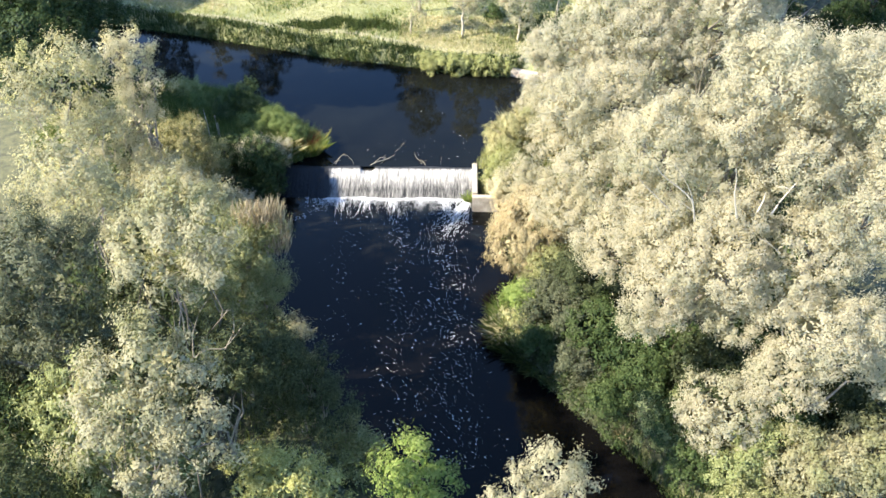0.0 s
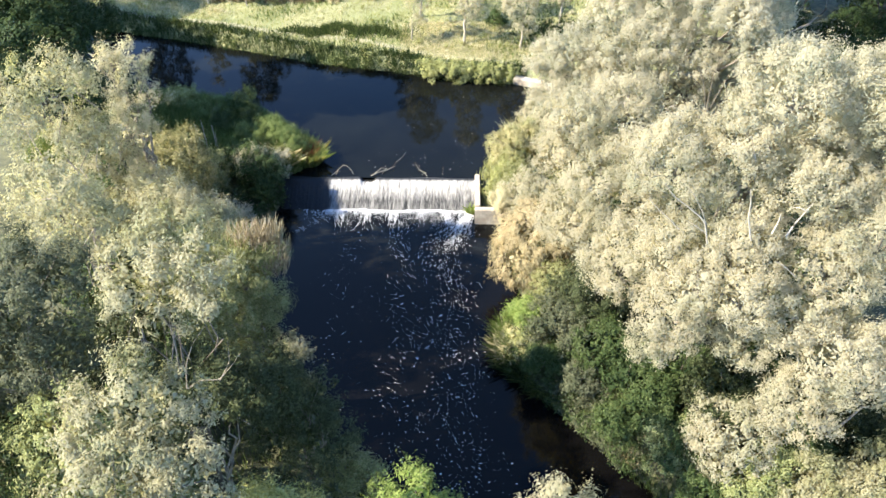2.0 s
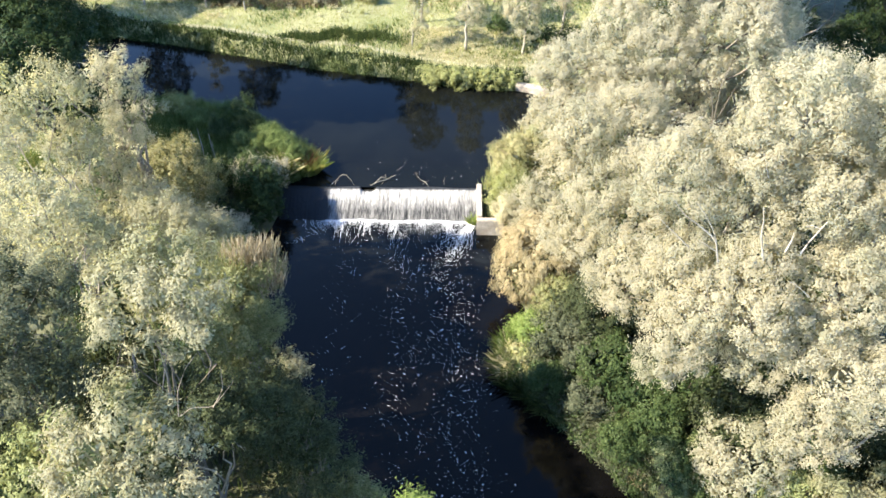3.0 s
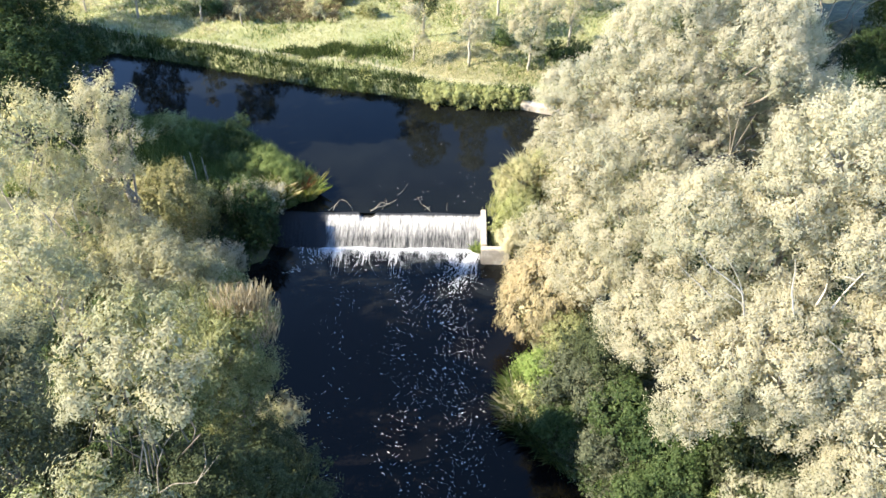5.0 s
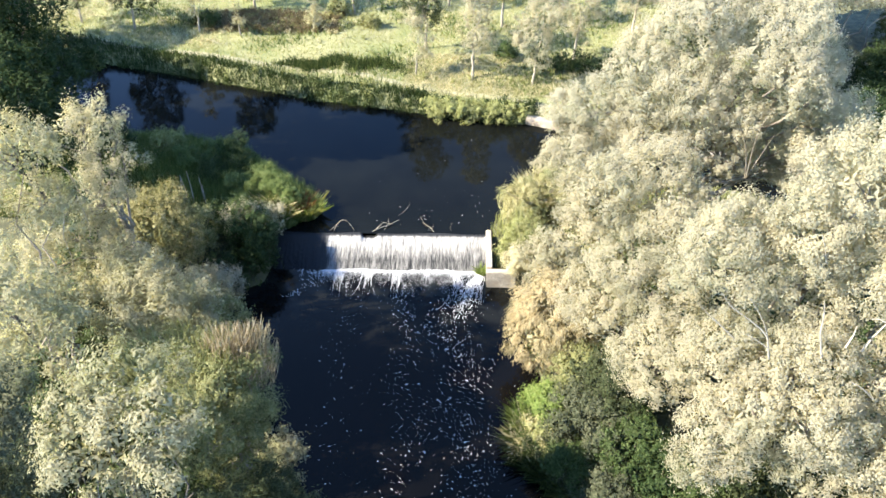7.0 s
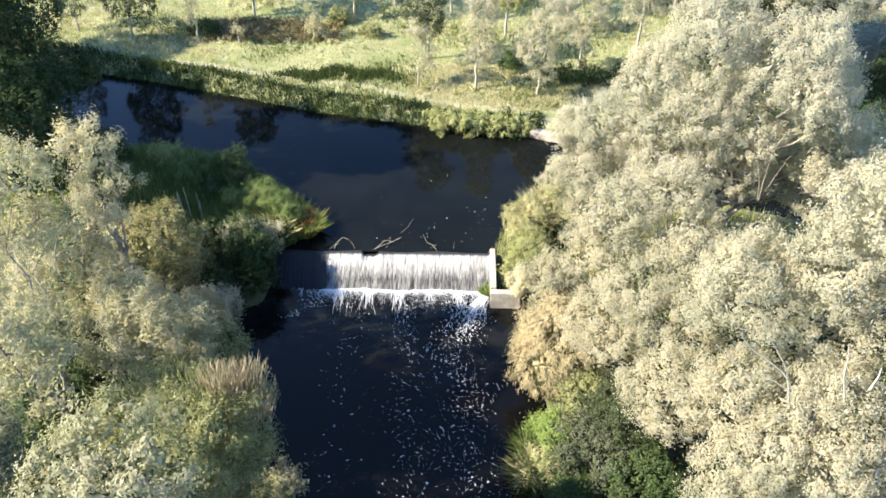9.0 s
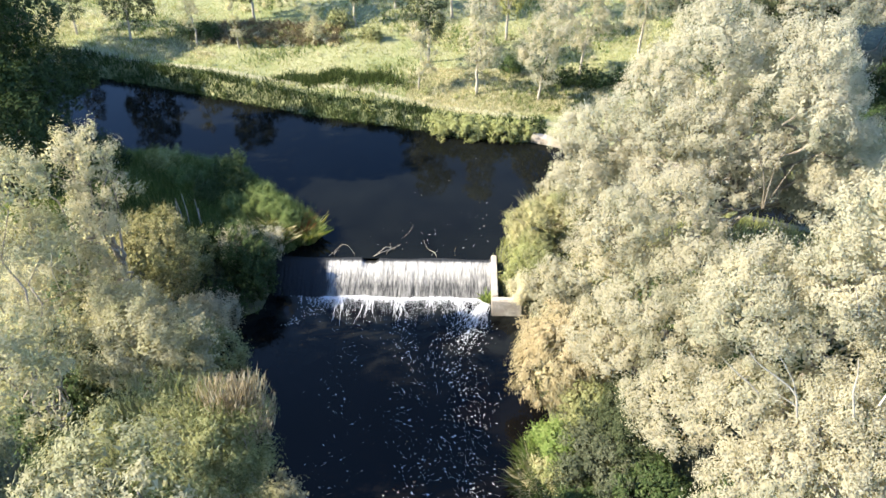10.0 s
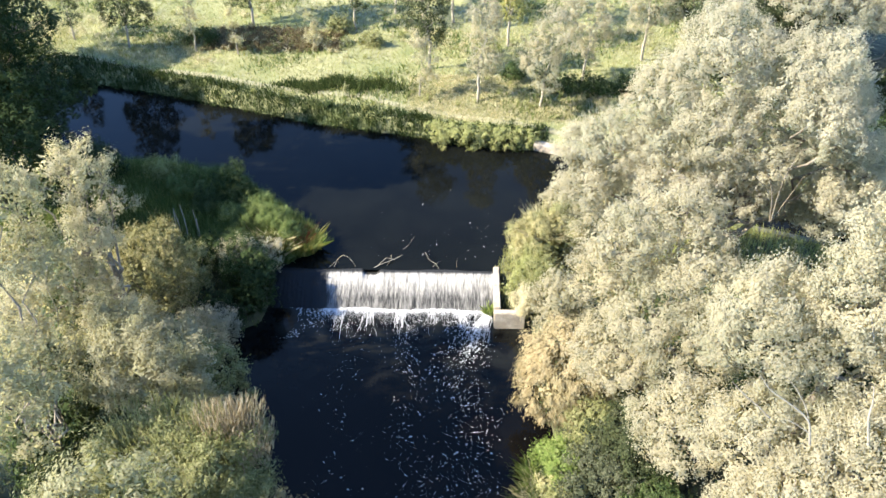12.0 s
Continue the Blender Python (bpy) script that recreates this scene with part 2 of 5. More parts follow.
def falling_material():
    """Water running down the apron: white streaks along the flow over dark wet film; the left end's shade is put into
    the colour.
    """
    m, nt, ns, ls, bsdf = material("falling_water")
    tex = ns.new("ShaderNodeTexCoord")
    maps = []
    for sx, sy, off in ((8.0, 0.9, 0.0), (30.0, 2.6, 3.0), (1.1, 0.2, 7.0)):
        mp = ns.new("ShaderNodeMapping")
        mp.inputs["Scale"].default_value = (sx, sy, sy)
        mp.inputs["Location"].default_value = (off, off, 0)
        ls.new(tex.outputs["Object"], mp.inputs[0])
        n = node(nt, "ShaderNodeTexNoise", Scale=1.0, Detail=4.0, Roughness=0.6)
        ls.new(mp.outputs[0], n.inputs["Vector"])
        maps.append(n.outputs[0])
    add = ns.new("ShaderNodeMath")
    ls.new(maps[0], add.inputs[0])
    ls.new(maps[1], add.inputs[1])
    add2 = ns.new("ShaderNodeMath")
    add2.operation = 'MULTIPLY_ADD'
    add2.inputs[1].default_value = 1.22
    ls.new(add.outputs[0], add2.inputs[0])
    even = ns.new("ShaderNodeMapRange")
    for k, v in zip((1, 2, 3, 4), (0.2, 0.8, 0.18, 0.38)):
        even.inputs[k].default_value = v
    ls.new(maps[2], even.inputs[0])
    ls.new(even.outputs[0], add2.inputs[2])
    xyz = ns.new("ShaderNodeSeparateXYZ")
    ls.new(tex.outputs["Object"], xyz.inputs[0])
    # Cuts the white left of x -6.1, painting in the shade on that end.
    thin = ns.new("ShaderNodeMapRange")
    for k, v in zip((1, 2, 3, 4), (-6.8, -6.1, 0.12, 1.0)):
        thin.inputs[k].default_value = v
    ls.new(xyz.outputs[0], thin.inputs[0])
    run = ns.new("ShaderNodeMapRange")
    run.inputs[1].default_value, run.inputs[2].default_value = 38.75, 36.8
    ls.new(xyz.outputs[1], run.inputs[0])
    body = ramp(nt, [(0.0, (0.55,) * 3), (0.12, (1.1,) * 3), (0.25, (1.14,) * 3), (0.5, (0.98,) * 3), (0.72, (0.84,) * 3), (0.9, (0.86,) * 3), (1.0, (0.92,) * 3)], run.outputs[0])
    foam = ramp(nt, [(0.0, (0, 0, 0)), (0.4, (0.03, 0.03, 0.03)), (0.8, (1, 1, 1))], add2.outputs[0])
    half = ns.new("ShaderNodeMath")
    half.operation = 'MULTIPLY'
    half.inputs[1].default_value = 0.36
    ls.new(add2.outputs[0], half.inputs[0])
    film = ns.new("ShaderNodeMath")
    film.operation = 'MULTIPLY'
    ls.new(half.outputs[0], film.inputs[0])
    ls.new(thin.outputs[0], film.inputs[1])
    flow = ns.new("ShaderNodeMath")
    flow.operation = 'MULTIPLY'
    ls.new(film.outputs[0], flow.inputs[0])
    ls.new(body, flow.inputs[1])
    ls.new(flow.outputs[0], foam.node.inputs[0])
    ls.new(mixed(nt, foam, (0.012, 0.013, 0.014), (0.385, 0.375, 0.355)), bsdf.inputs["Base Color"])
    ls.new(ramp(nt, [(0.0, (0.08,) * 3), (1.0, (0.6,) * 3)], foam), bsdf.inputs["Roughness"])
    bsdf.inputs["Specular IOR Level"].default_value = 0.05
    bp = node(nt, "ShaderNodeBump", Strength=0.25, Distance=0.05)
    ls.new(add2.outputs[0], bp.inputs["Height"])
    ls.new(bp.outputs[0], bsdf.inputs["Normal"])
    return m


FALLING = falling_material()
FOAM = rough_material("white_foam", [(0.3, (0.42, 0.43, 0.435)), (0.7, (0.6, 0.6, 0.6))], 5.0, 30.0, 0.6, 0.7)


# ---- mesh helpers ----
def link_mesh(name, verts, faces, mat, parent=None, label="", smooth=False):
    """verts (n, 3); faces (m, k) of one size k, or a list of such arrays."""
    groups = [np.asarray(f) for f in (faces if isinstance(faces, list) else [faces]) if len(f)]
    me = bpy.data.meshes.new(name)
    verts = np.asarray(verts, dtype=np.float32)
    me.vertices.add(len(verts))
    me.vertices.foreach_set("co", verts.ravel())
    loops = np.concatenate([g.ravel() for g in groups]).astype(np.int32)
    sizes = np.concatenate([np.full(len(g), g.shape[1]) for g in groups]).astype(np.int32)
    me.loops.add(len(loops))
    me.loops.foreach_set("vertex_index", loops)
    me.polygons.add(len(sizes))
    me.polygons.foreach_set("loop_start", np.concatenate([[0], np.cumsum(sizes)[:-1]]).astype(np.int32))
    me.update(calc_edges=True)
    me.materials.append(mat)
    if smooth:
        me.polygons.foreach_set("use_smooth", np.ones(len(sizes), dtype=bool))
    ob = new(name, me)
    if parent:
        ob.parent = parent
    if label:
        ob["label"] = label
    return ob


def part(name, bm, mat, parent, label=""):
    me = bpy.data.meshes.new(name)
    bm.to_mesh(me)
    bm.free()
    me.materials.append(mat)
    ob = new(name, me)
    ob.parent = parent
    if label:
        ob["label"] = label
    return ob


def thing(name, x, y, z, label, category, group=""):
    return tagged(at(new(name), x, y, z), label, category, group)


def at(ob, x, y, z):
    ob.matrix_basis = pose(x, y, z)
    return ob


def units(rng, n):
    v = rng.normal(size=(n, 3))
    return v / np.linalg.norm(v, axis=1, keepdims=True)


def leaves(rng, base, way, length, width, facing=None):
    """Small pointed blades from base along way; facing: the side that each blade turns outwards."""
    n = len(base)
    side = np.cross(way, units(rng, n) if facing is None else facing)
    side /= np.linalg.norm(side, axis=1, keepdims=True) + 1e-6
    length, width = np.broadcast_to(length, n)[:, None], np.broadcast_to(width, n)[:, None]
    v = np.stack([base + side * width / 2, base + way * length, base - side * width / 2], axis=1).reshape(-1, 3)
    return v, np.arange(3 * n).reshape(-1, 3)


def tube(path, radii, sides=6):
    """A tapered tube along a list of points."""
    path = np.asarray(path, float)
    n = len(path)
    tang = np.gradient(path, axis=0)
    tang /= np.linalg.norm(tang, axis=1, keepdims=True) + 1e-9
    ref = np.where(np.abs(tang[:, 2:3]) > 0.9, np.array([[1.0, 0, 0]]), np.array([[0, 0, 1.0]]))
    u = np.cross(tang, ref)
    u /= np.linalg.norm(u, axis=1, keepdims=True)
    w = np.cross(tang, u)
    a = np.arange(sides) * 2 * np.pi / sides
    ring = u[:, None] * np.cos(a)[None, :, None] + w[:, None] * np.sin(a)[None, :, None]
    v = (path[:, None] + ring * np.asarray(radii)[:, None, None]).reshape(-1, 3)
    i, j = np.meshgrid(np.arange(n - 1), np.arange(sides), indexing="ij")
    k = (j + 1) % sides
    f = np.stack([i * sides + j, i * sides + k, (i + 1) * sides + k, (i + 1) * sides + j], axis=-1).reshape(-1, 4)
    return v, f


def merge(pieces):
    vs, fs, n = [], [], 0
    for v, f in pieces:
        vs.append(v)
        fs.append(f + n)
        n += len(v)
    return np.concatenate(vs), np.concatenate(fs)


def bough(rng, a, b, r0, r1, sag=0.12, steps=5, sides=6):
    """A crooked limb from a to b."""
    a, b = np.asarray(a, float), np.asarray(b, float)
    t = np.linspace(0, 1, steps + 1)[:, None]
    span = np.linalg.norm(b - a)
    p = a + (b - a) * t
    p[1:-1] += rng.normal(size=(steps - 1, 3)) * span * sag * 0.35
    p[:, 2] += (np.sin(t[:, 0] * np.pi) * span * sag * 0.6)
    return tube(p, r0 + (r1 - r0) * t[:, 0], sides)


def billow(rng, lobes, count=7, share=0.46):
    """Breaks each lobe (x, y, z, r) into a core and smaller domes that swell from its upper and outer sides."""
    out = []
    for x, y, z, r in lobes:
        out.append((x, y, z, r * 0.84))
        for _ in range(count):
            d = units(rng, 1)[0]
            while d[2] < -0.3:
                d = units(rng, 1)[0]
            k = r * rng.uniform(0.52, 0.78)
            out.append((x + d[0] * k, y + d[1] * k, z + d[2] * k * 1.15, r * share * rng.uniform(0.55, 1.1)))
    return out


def swell(rng, p, wave):
    """Smooth random values about -1 to 1 over the points p, with that wavelength in metres."""
    k = units(rng, 7) * 2 * np.pi / wave * rng.uniform(0.7, 1.5, (7, 1))
    return np.sin(p @ k.T + rng.uniform(0, 6.28, 7)).sum(1) / 2.6


def even_directions(rng, n):
    """n directions spread evenly over the sphere, slightly shaken."""
    i = np.arange(n) + 0.5
    z, a = 1 - 2 * i / n, i * np.pi * (3 - 5 ** 0.5) + rng.uniform(0, 6.28)
    q = np.sqrt(1 - z * z)
    d = np.stack([q * np.cos(a), q * np.sin(a), z], 1) + rng.normal(size=(n, 3)) * 0.55 / n ** 0.5
    return d / np.linalg.norm(d, axis=1, keepdims=True)


def crown(rng, lobes, size, cover=1.5, floret=0.42, slim=0.42, tall=1.8, lift=0.8, hang=0.0, low=-0.35, split=6, loose=0.2, core=0.35, gaps=-0.55):
    """Leaves on small domed tufts (florets) over the lobes (x, y, z, r) of a crown.

    cover: layers of leaf over the surface; floret: spacing of the tufts in metres; lift: how far the tufts point upwards;
    hang: leaves that droop; loose: share of leaves that stray; core: layers of coarse leaves inside, which close the crown;
    gaps: the higher, the more holes between the tufts.
    Returns leaf geometry and the tufts' centres."""
    lobes = np.asarray(billow(rng, lobes, split) if split else lobes, float)
    heart, out, home = [], [], []
    squash = np.array([1, 1, 1.1])
    for k, (x, y, z, r) in enumerate(lobes):
        n = max(6, int(4 * np.pi * r * r / (floret * floret * 0.8)))
        d = even_directions(rng, n)
        d = d[d[:, 2] > low]
        c = np.array([x, y, z]) + d * r * squash
        c += d * (rng.normal(size=(len(d), 1)) * 0.07 + 0.13 * swell(np.random.default_rng(7), c, 1.3)[:, None])
        free = swell(np.random.default_rng(8), c, 0.9) + rng.normal(size=len(c)) * 0.35 > gaps
        for j, q in enumerate(lobes):
            if j != k:
                free &= np.linalg.norm((c - q[:3]) / squash, axis=1) > 0.98 * q[3]
        heart.append(c[free])
        out.append(d[free])
    heart, out = np.concatenate(heart), np.concatenate(out)
    if not len(heart):
        heart, out = lobes[:, :3], np.tile([[0, 0, 1.0]], (len(lobes), 1))
    width = floret * rng.uniform(0.36, 0.62, len(heart)) * np.exp(rng.normal(size=len(heart)) * 0.2)
    axis = out + np.array([0, 0, lift]) + units(rng, len(heart)) * 0.22
    axis /= np.linalg.norm(axis, axis=1, keepdims=True)
    leaf_area = size * size * slim * 0.5
    n = np.maximum(4, cover * 3.4 * width * width / leaf_area * rng.uniform(0.6, 1.2, len(heart))).astype(int)
    which = np.repeat(np.arange(len(heart)), n)
    d = units(rng, len(which))
    along = np.sum(d * axis[which], 1, keepdims=True)
    d = np.where(along < -0.25, d - 2 * along * axis[which], d)
    along = np.sum(d * axis[which], 1, keepdims=True)
    reach = width[which][:, None] * np.where(rng.uniform(size=(len(which), 1)) < loose, rng.uniform(1.0, 1.7, (len(which), 1)), rng.uniform(0.45, 1.05, (len(which), 1)))
    pos = heart[which] + d * reach + axis[which] * along * reach * (tall - 1)
    face = d * 0.75 + out[which] * 0.55 + units(rng, len(which)) * 0.3 + np.array([-0.36, -0.1, 0.36])
    way = axis[which] * 0.8 + units(rng, len(which)) * 0.75 + np.array([0, 0, -hang])
    length = size * rng.uniform(0.65, 1.35, len(which))
    # coarse leaves inside the crown
    inner, turned = [], []
    for x, y, z, r in lobes:
        m = int(core * 4 * np.pi * (0.8 * r) ** 2 / 0.01)
        e = units(rng, m)
        inner.append(np.array([x, y, z]) + e * r * squash * rng.uniform(0.7, 0.88, (m, 1)))
        turned.append(e)
    inner, turned = np.concatenate(inner), np.concatenate(turned)
    pos, face = np.concatenate([pos, inner]), np.concatenate([face, turned])
    way = np.concatenate([way, units(rng, len(inner)) + np.array([0, 0, 0.3])])
    length = np.concatenate([length, rng.uniform(0.14, 0.22, len(inner))])
    broad = np.concatenate([np.full(len(which), slim), np.full(len(inner), 0.5)])
    way -= face * (np.sum(way * face, 1) / np.sum(face * face, 1))[:, None] * 0.85
    way /= np.linalg.norm(way, axis=1, keepdims=True)
    return leaves(rng, pos - way * length[:, None] * 0.4, way, length, length * broad, face), heart


def tree(name, seed, x, y, ground_z, lobes, leaf, label, category="willow tree", bark=None, size=0.09, girth=0.28, group="", twigs=0.12, **more):
    """lobes: (dx, dy, z, r) from the trunk's foot, z over the ground level 0."""
    rng = np.random.default_rng(seed)
    root = thing(name, x, y, ground_z, label, category, group)
    lobes = [(a, b, z - ground_z, r) for a, b, z, r in lobes]
    (lv, lf), tufts = crown(rng, lobes, size, **more)
    top = max(q[2] for q in lobes)
    mean = np.mean([q[:2] for q in lobes], axis=0)
    fork = np.array([mean[0] * 0.25, mean[1] * 0.25, min(top * 0.3, 3.0)])
    wood = [bough(rng, (0, 0, -0.3), fork, girth, girth * 0.75, 0.05, 4, 8)]
    cs = np.array([q[:3] for q in lobes])
    for q in lobes:
        wood.append(bough(rng, fork + rng.normal(size=3) * 0.05, (q[0], q[1], q[2] - 0.1 * q[3]), girth * 0.32, girth * 0.1, 0.14, 6, 6))
    for c in tufts[rng.uniform(size=len(tufts)) < twigs]:
        near = cs[np.argmin(np.linalg.norm(cs - c, axis=1))]
        wood.append(bough(rng, near - (0, 0, 0.3), c + (c - near) * 0.08, min(girth * 0.09, 0.022), 0.005, 0.1, 3, 4))
    wv, wf = merge(wood)
    link_mesh("trunk", wv, wf, bark or BARK, root, smooth=True)
    link_mesh("crown", lv, lf, leaf, root)
    return root


def bush(name, seed, x, y, z, r, h, leaf, label, category="bush", size=0.11, group="", lobes=5, stems=10, **more):
    """A low mound of leaves on several stems."""
    rng = np.random.default_rng(seed)
    root = thing(name, x, y, z, label, category, group)
    ls = [(0, 0, h * 0.5, min(r, h * 0.52))]
    for i in range(lobes):
        a = rng.uniform(0, 2 * np.pi)
        k = rng.uniform(0.3, 0.72) * r
        q = rng.uniform(0.32, 0.5) * min(r, h)
        ls.append((k * math.cos(a), k * math.sin(a), max(q * 0.6, h * rng.uniform(0.2, 0.7)), q))
    for key, value in (("low", -0.8), ("split", 4), ("floret", 0.34), ("cover", 1.3)):
        more.setdefault(key, value)
    (lv, lf), tufts = crown(rng, ls, size, **more)
    keep = lv.reshape(-1, 3, 3)[:, 0, 2] > -0.5
    lv = lv.reshape(-1, 3, 3)[keep].reshape(-1, 3)
    lf = np.arange(len(lv)).reshape(-1, 3)
    wood = [bough(rng, rng.normal(size=3) * (0.1, 0.1, 0) * r + (0, 0, -0.2), tufts[rng.integers(len(tufts))], 0.03, 0.008, 0.1, 4, 4)
            for _ in range(stems)]
    link_mesh("wood", *merge(wood), BARK_DARK, root, smooth=True)
    link_mesh("foliage", lv, lf, leaf, root)
    return root


def blades(rng, foot, height, lean, width, way=None, bend=0.35):
    """Grass blades: a stem quad and a bent tip each."""
    n = len(foot)
    a = rng.uniform(0, 2 * np.pi, n)
    out = np.stack([np.cos(a), np.sin(a), np.zeros(n)], 1) * np.broadcast_to(lean, n)[:, None]
    if way is not None:
        out = out + way
    side = np.stack([-np.sin(a), np.cos(a), np.zeros(n)], 1) * np.broadcast_to(width, n)[:, None] / 2
    h = np.broadcast_to(height, n)[:, None] * np.array([0, 0, 1.0])
    mid = foot + h * 0.6 + out * 0.4 * h[:, 2:3]
    tip = foot + h + out * (1 + bend) * h[:, 2:3]
    v = np.stack([foot - side, foot + side, mid + side * 0.8, tip, mid - side * 0.8], 1).reshape(-1, 3)
    i = np.arange(n)[:, None] * 5
    return v, i + np.array([[0, 1, 2, 3, 4]])


# ---- ground, banks and water ----
FAR_BANK = [(-70, 72), (-45, 64), (-35, 61), (-27, 58.5), (-19.3, 56.2), (-14, 54.4), (-8.9, 52.6), (-4, 51.5), (0, 50.4), (2.5, 49.9),
            (4.5, 49.9), (12, 46.9), (20, 43.7), (60, 28)]
RIGHT_BANK = [(60, 24.5), (20, 40.6), (9, 44.6), (6, 45), (4, 43), (2.4, 41), (1.8, 39.2), (1.7, 38.5), (1.7, 36.0), (3.2, 35.9), (3.2, 33),
              (3.4, 31), (3.9, 29.3), (2.9, 27.3), (3.0, 26), (4.9, 23.4), (6.8, 21), (8.2, 19), (10.4, 15), (11, 9), (12, -5), (14, -40)]
LEFT_BANK = [(5, -40), (5, -5), (5, 9), (4, 13.5), (0.4, 17.6), (-1.8, 19.6), (-3.9, 21.3), (-5.8, 24.5), (-7.6, 27.5), (-7.8, 30.2), (-10.1, 31.6),
             (-10.7, 33), (-10.6, 34.8), (-8.9, 35.8), (-8.7, 38.5), (-8.1, 39.5), (-7.1, 40.3), (-7.4, 41.6), (-9.5, 43.5), (-12, 46.1),
             (-16, 47.2), (-20, 47.5), (-28, 50), (-45, 55), (-70, 62)]
SHORE = np.array(FAR_BANK + RIGHT_BANK + LEFT_BANK, float)
UP_Z, LOW_Z = 0.0, -0.8


def shore_distance(x, y):
    """Metres from the waterline, negative over water."""
    p = np.stack([np.ravel(x), np.ravel(y)], 1).astype(float)
    best = np.full(len(p), 1e9)
    inside = np.zeros(len(p), bool)
    for a, b in zip(SHORE, np.roll(SHORE, -1, axis=0)):
        ab = b - a
        t = np.clip(((p - a) @ ab) / (ab @ ab), 0, 1)
        best = np.minimum(best, np.linalg.norm(p - a - t[:, None] * ab, axis=1))
        if a[1] != b[1]:
            cross = (a[1] > p[:, 1]) != (b[1] > p[:, 1])
            inside ^= cross & (p[:, 0] < (b[0] - a[0]) * (p[:, 1] - a[1]) / (b[1] - a[1]) + a[0])
    return np.where(inside, -best, best).reshape(np.shape(x))


def ground_z(x, y):
    x, y = np.asarray(x, float), np.asarray(y, float)
    d = shore_distance(x, y)
    level = np.where((y < 38.5) & (x < 16), LOW_Z, UP_Z)
    base = 0.5 + np.clip((y - 52) * 0.025, 0, 0.8) + 0.1 * np.sin(x * 0.7 + 1.3 * np.sin(y * 0.45)) + 0.08 * np.sin(y * 0.9 + x * 0.3)
    t = np.clip(d / 1.3, 0, 1)
    bank = level + (base - level) * t * t * (3 - 2 * t)
    bed = level - 0.1 - np.clip(-d / 1.5, 0, 1) * 1.0
    return np.where(d > 0, bank, bed)


def spread(lo, hi, step, far):
    mid = np.arange(lo, hi + step / 2, step)
    out = np.array([1.5, 4, 9, 18, 35, 70, 150, 350, 900, far])
    return np.concatenate([lo - out[::-1], mid, hi + out])


gx, gy = spread(-34, 34, 0.45, 3000), spread(4, 72, 0.45, 3000)
GX, GY = np.meshgrid(gx, gy)
GZ = ground_z(GX, GY)
rows_n, cols_n = GX.shape
i, j = np.meshgrid(np.arange(rows_n - 1), np.arange(cols_n - 1), indexing="ij")
quads = np.stack([i * cols_n + j, i * cols_n + j + 1, (i + 1) * cols_n + j + 1, (i + 1) * cols_n + j], -1).reshape(-1, 4)
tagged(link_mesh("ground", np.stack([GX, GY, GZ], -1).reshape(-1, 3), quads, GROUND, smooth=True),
       "grassy river banks and rough meadow with bare earth", "ground", kind="structure")

tagged(link_mesh("water_upper", [(-80, 38.8, 0), (22, 38.8, 0), (22, 80, 0), (-80, 80, 0), (22, 22, 0), (70, 22, 0), (70, 80, 0)],
                 [np.array([[0, 1, 2, 3]]), np.array([[4, 5, 6, 2]])], WATER_UP),
       "still dark river above the weir, reflecting sky and trees", "water", kind="structure")
tagged(link_mesh("water_lower", [(-14, -45, LOW_Z), (18, -45, LOW_Z), (18, 38.3, LOW_Z), (-14, 38.3, LOW_Z)], np.array([[0, 1, 2, 3]]), WATER_LOW),
       "dark pool below the weir, flecked with drifting foam", "water", kind="structure")


# ---- weir ----
def box(bm, x0, x1, y0, y1, z0, z1, bevel=0.02):
    made = bmesh.ops.create_cube(bm, size=1)["verts"]
    bmesh.ops.transform(bm, matrix=Matrix.Translation(((x0 + x1) / 2, (y0 + y1) / 2, (z0 + z1) / 2)) @ Matrix.Diagonal((x1 - x0, y1 - y0, z1 - z0, 1)), verts=made)
    if bevel:
        edges = list({e for v in made for e in v.link_edges})
        bmesh.ops.bevel(bm, geom=edges, offset=bevel, segments=2, affect='EDGES')


WEIR_X0, WEIR_X1 = -8.75, 1.6
weir = thing("weir", 0, 0, 0, "low concrete river weir with white water running down it", "weir")


def profile(x, s):
    """The water's surface down the apron: s 0 at the crest, 1 at the foot."""
    notch = np.exp(-((x + 4.2) / 0.36) ** 6) * 0.2
    y = 38.82 - 2.02 * s - 0.05 * np.sin(x * 1.7)
    z = np.where(s < 0.12, 0.01 - 0.02 * s, 0.01 - 0.83 * (np.maximum(s - 0.12, 0) / 0.88) ** 1.15)
    z = z - notch * np.clip(1 - s * 2.2, 0, 1)
    return y, z


def apron():
    xs, ss = np.linspace(WEIR_X0, WEIR_X1, 210), np.linspace(0, 1, 34)
    X, S = np.meshgrid(xs, ss)
    Y, Z = profile(X, S)
    rng = np.random.default_rng(5)
    rough = rng.normal(size=X.shape) * 0.012 * np.clip(S * 2, 0, 1)
    streak = rng.normal(size=(1, len(xs))) * 0.008 * np.clip(S * 3, 0, 1)
    Z = Z + rough + streak
    n = len(xs)
    i, j = np.meshgrid(np.arange(len(ss) - 1), np.arange(n - 1), indexing="ij")
    f = np.stack([i * n + j, i * n + j + 1, (i + 1) * n + j + 1, (i + 1) * n + j], -1).reshape(-1, 4)
    link_mesh("falling_water", np.stack([X, Y, Z], -1).reshape(-1, 3), f[:, ::-1], FALLING, weir, "thin sheet of streaked white water", smooth=True)


apron()
bm = bmesh.new()
for a, b in ((WEIR_X0, -4.6), (-3.82, WEIR_X1)):
    box(bm, a, b, 38.72, 38.97, -1.6, -0.03, 0.01)
part("sill", bm, SILL, weir, "dark wet concrete crest")

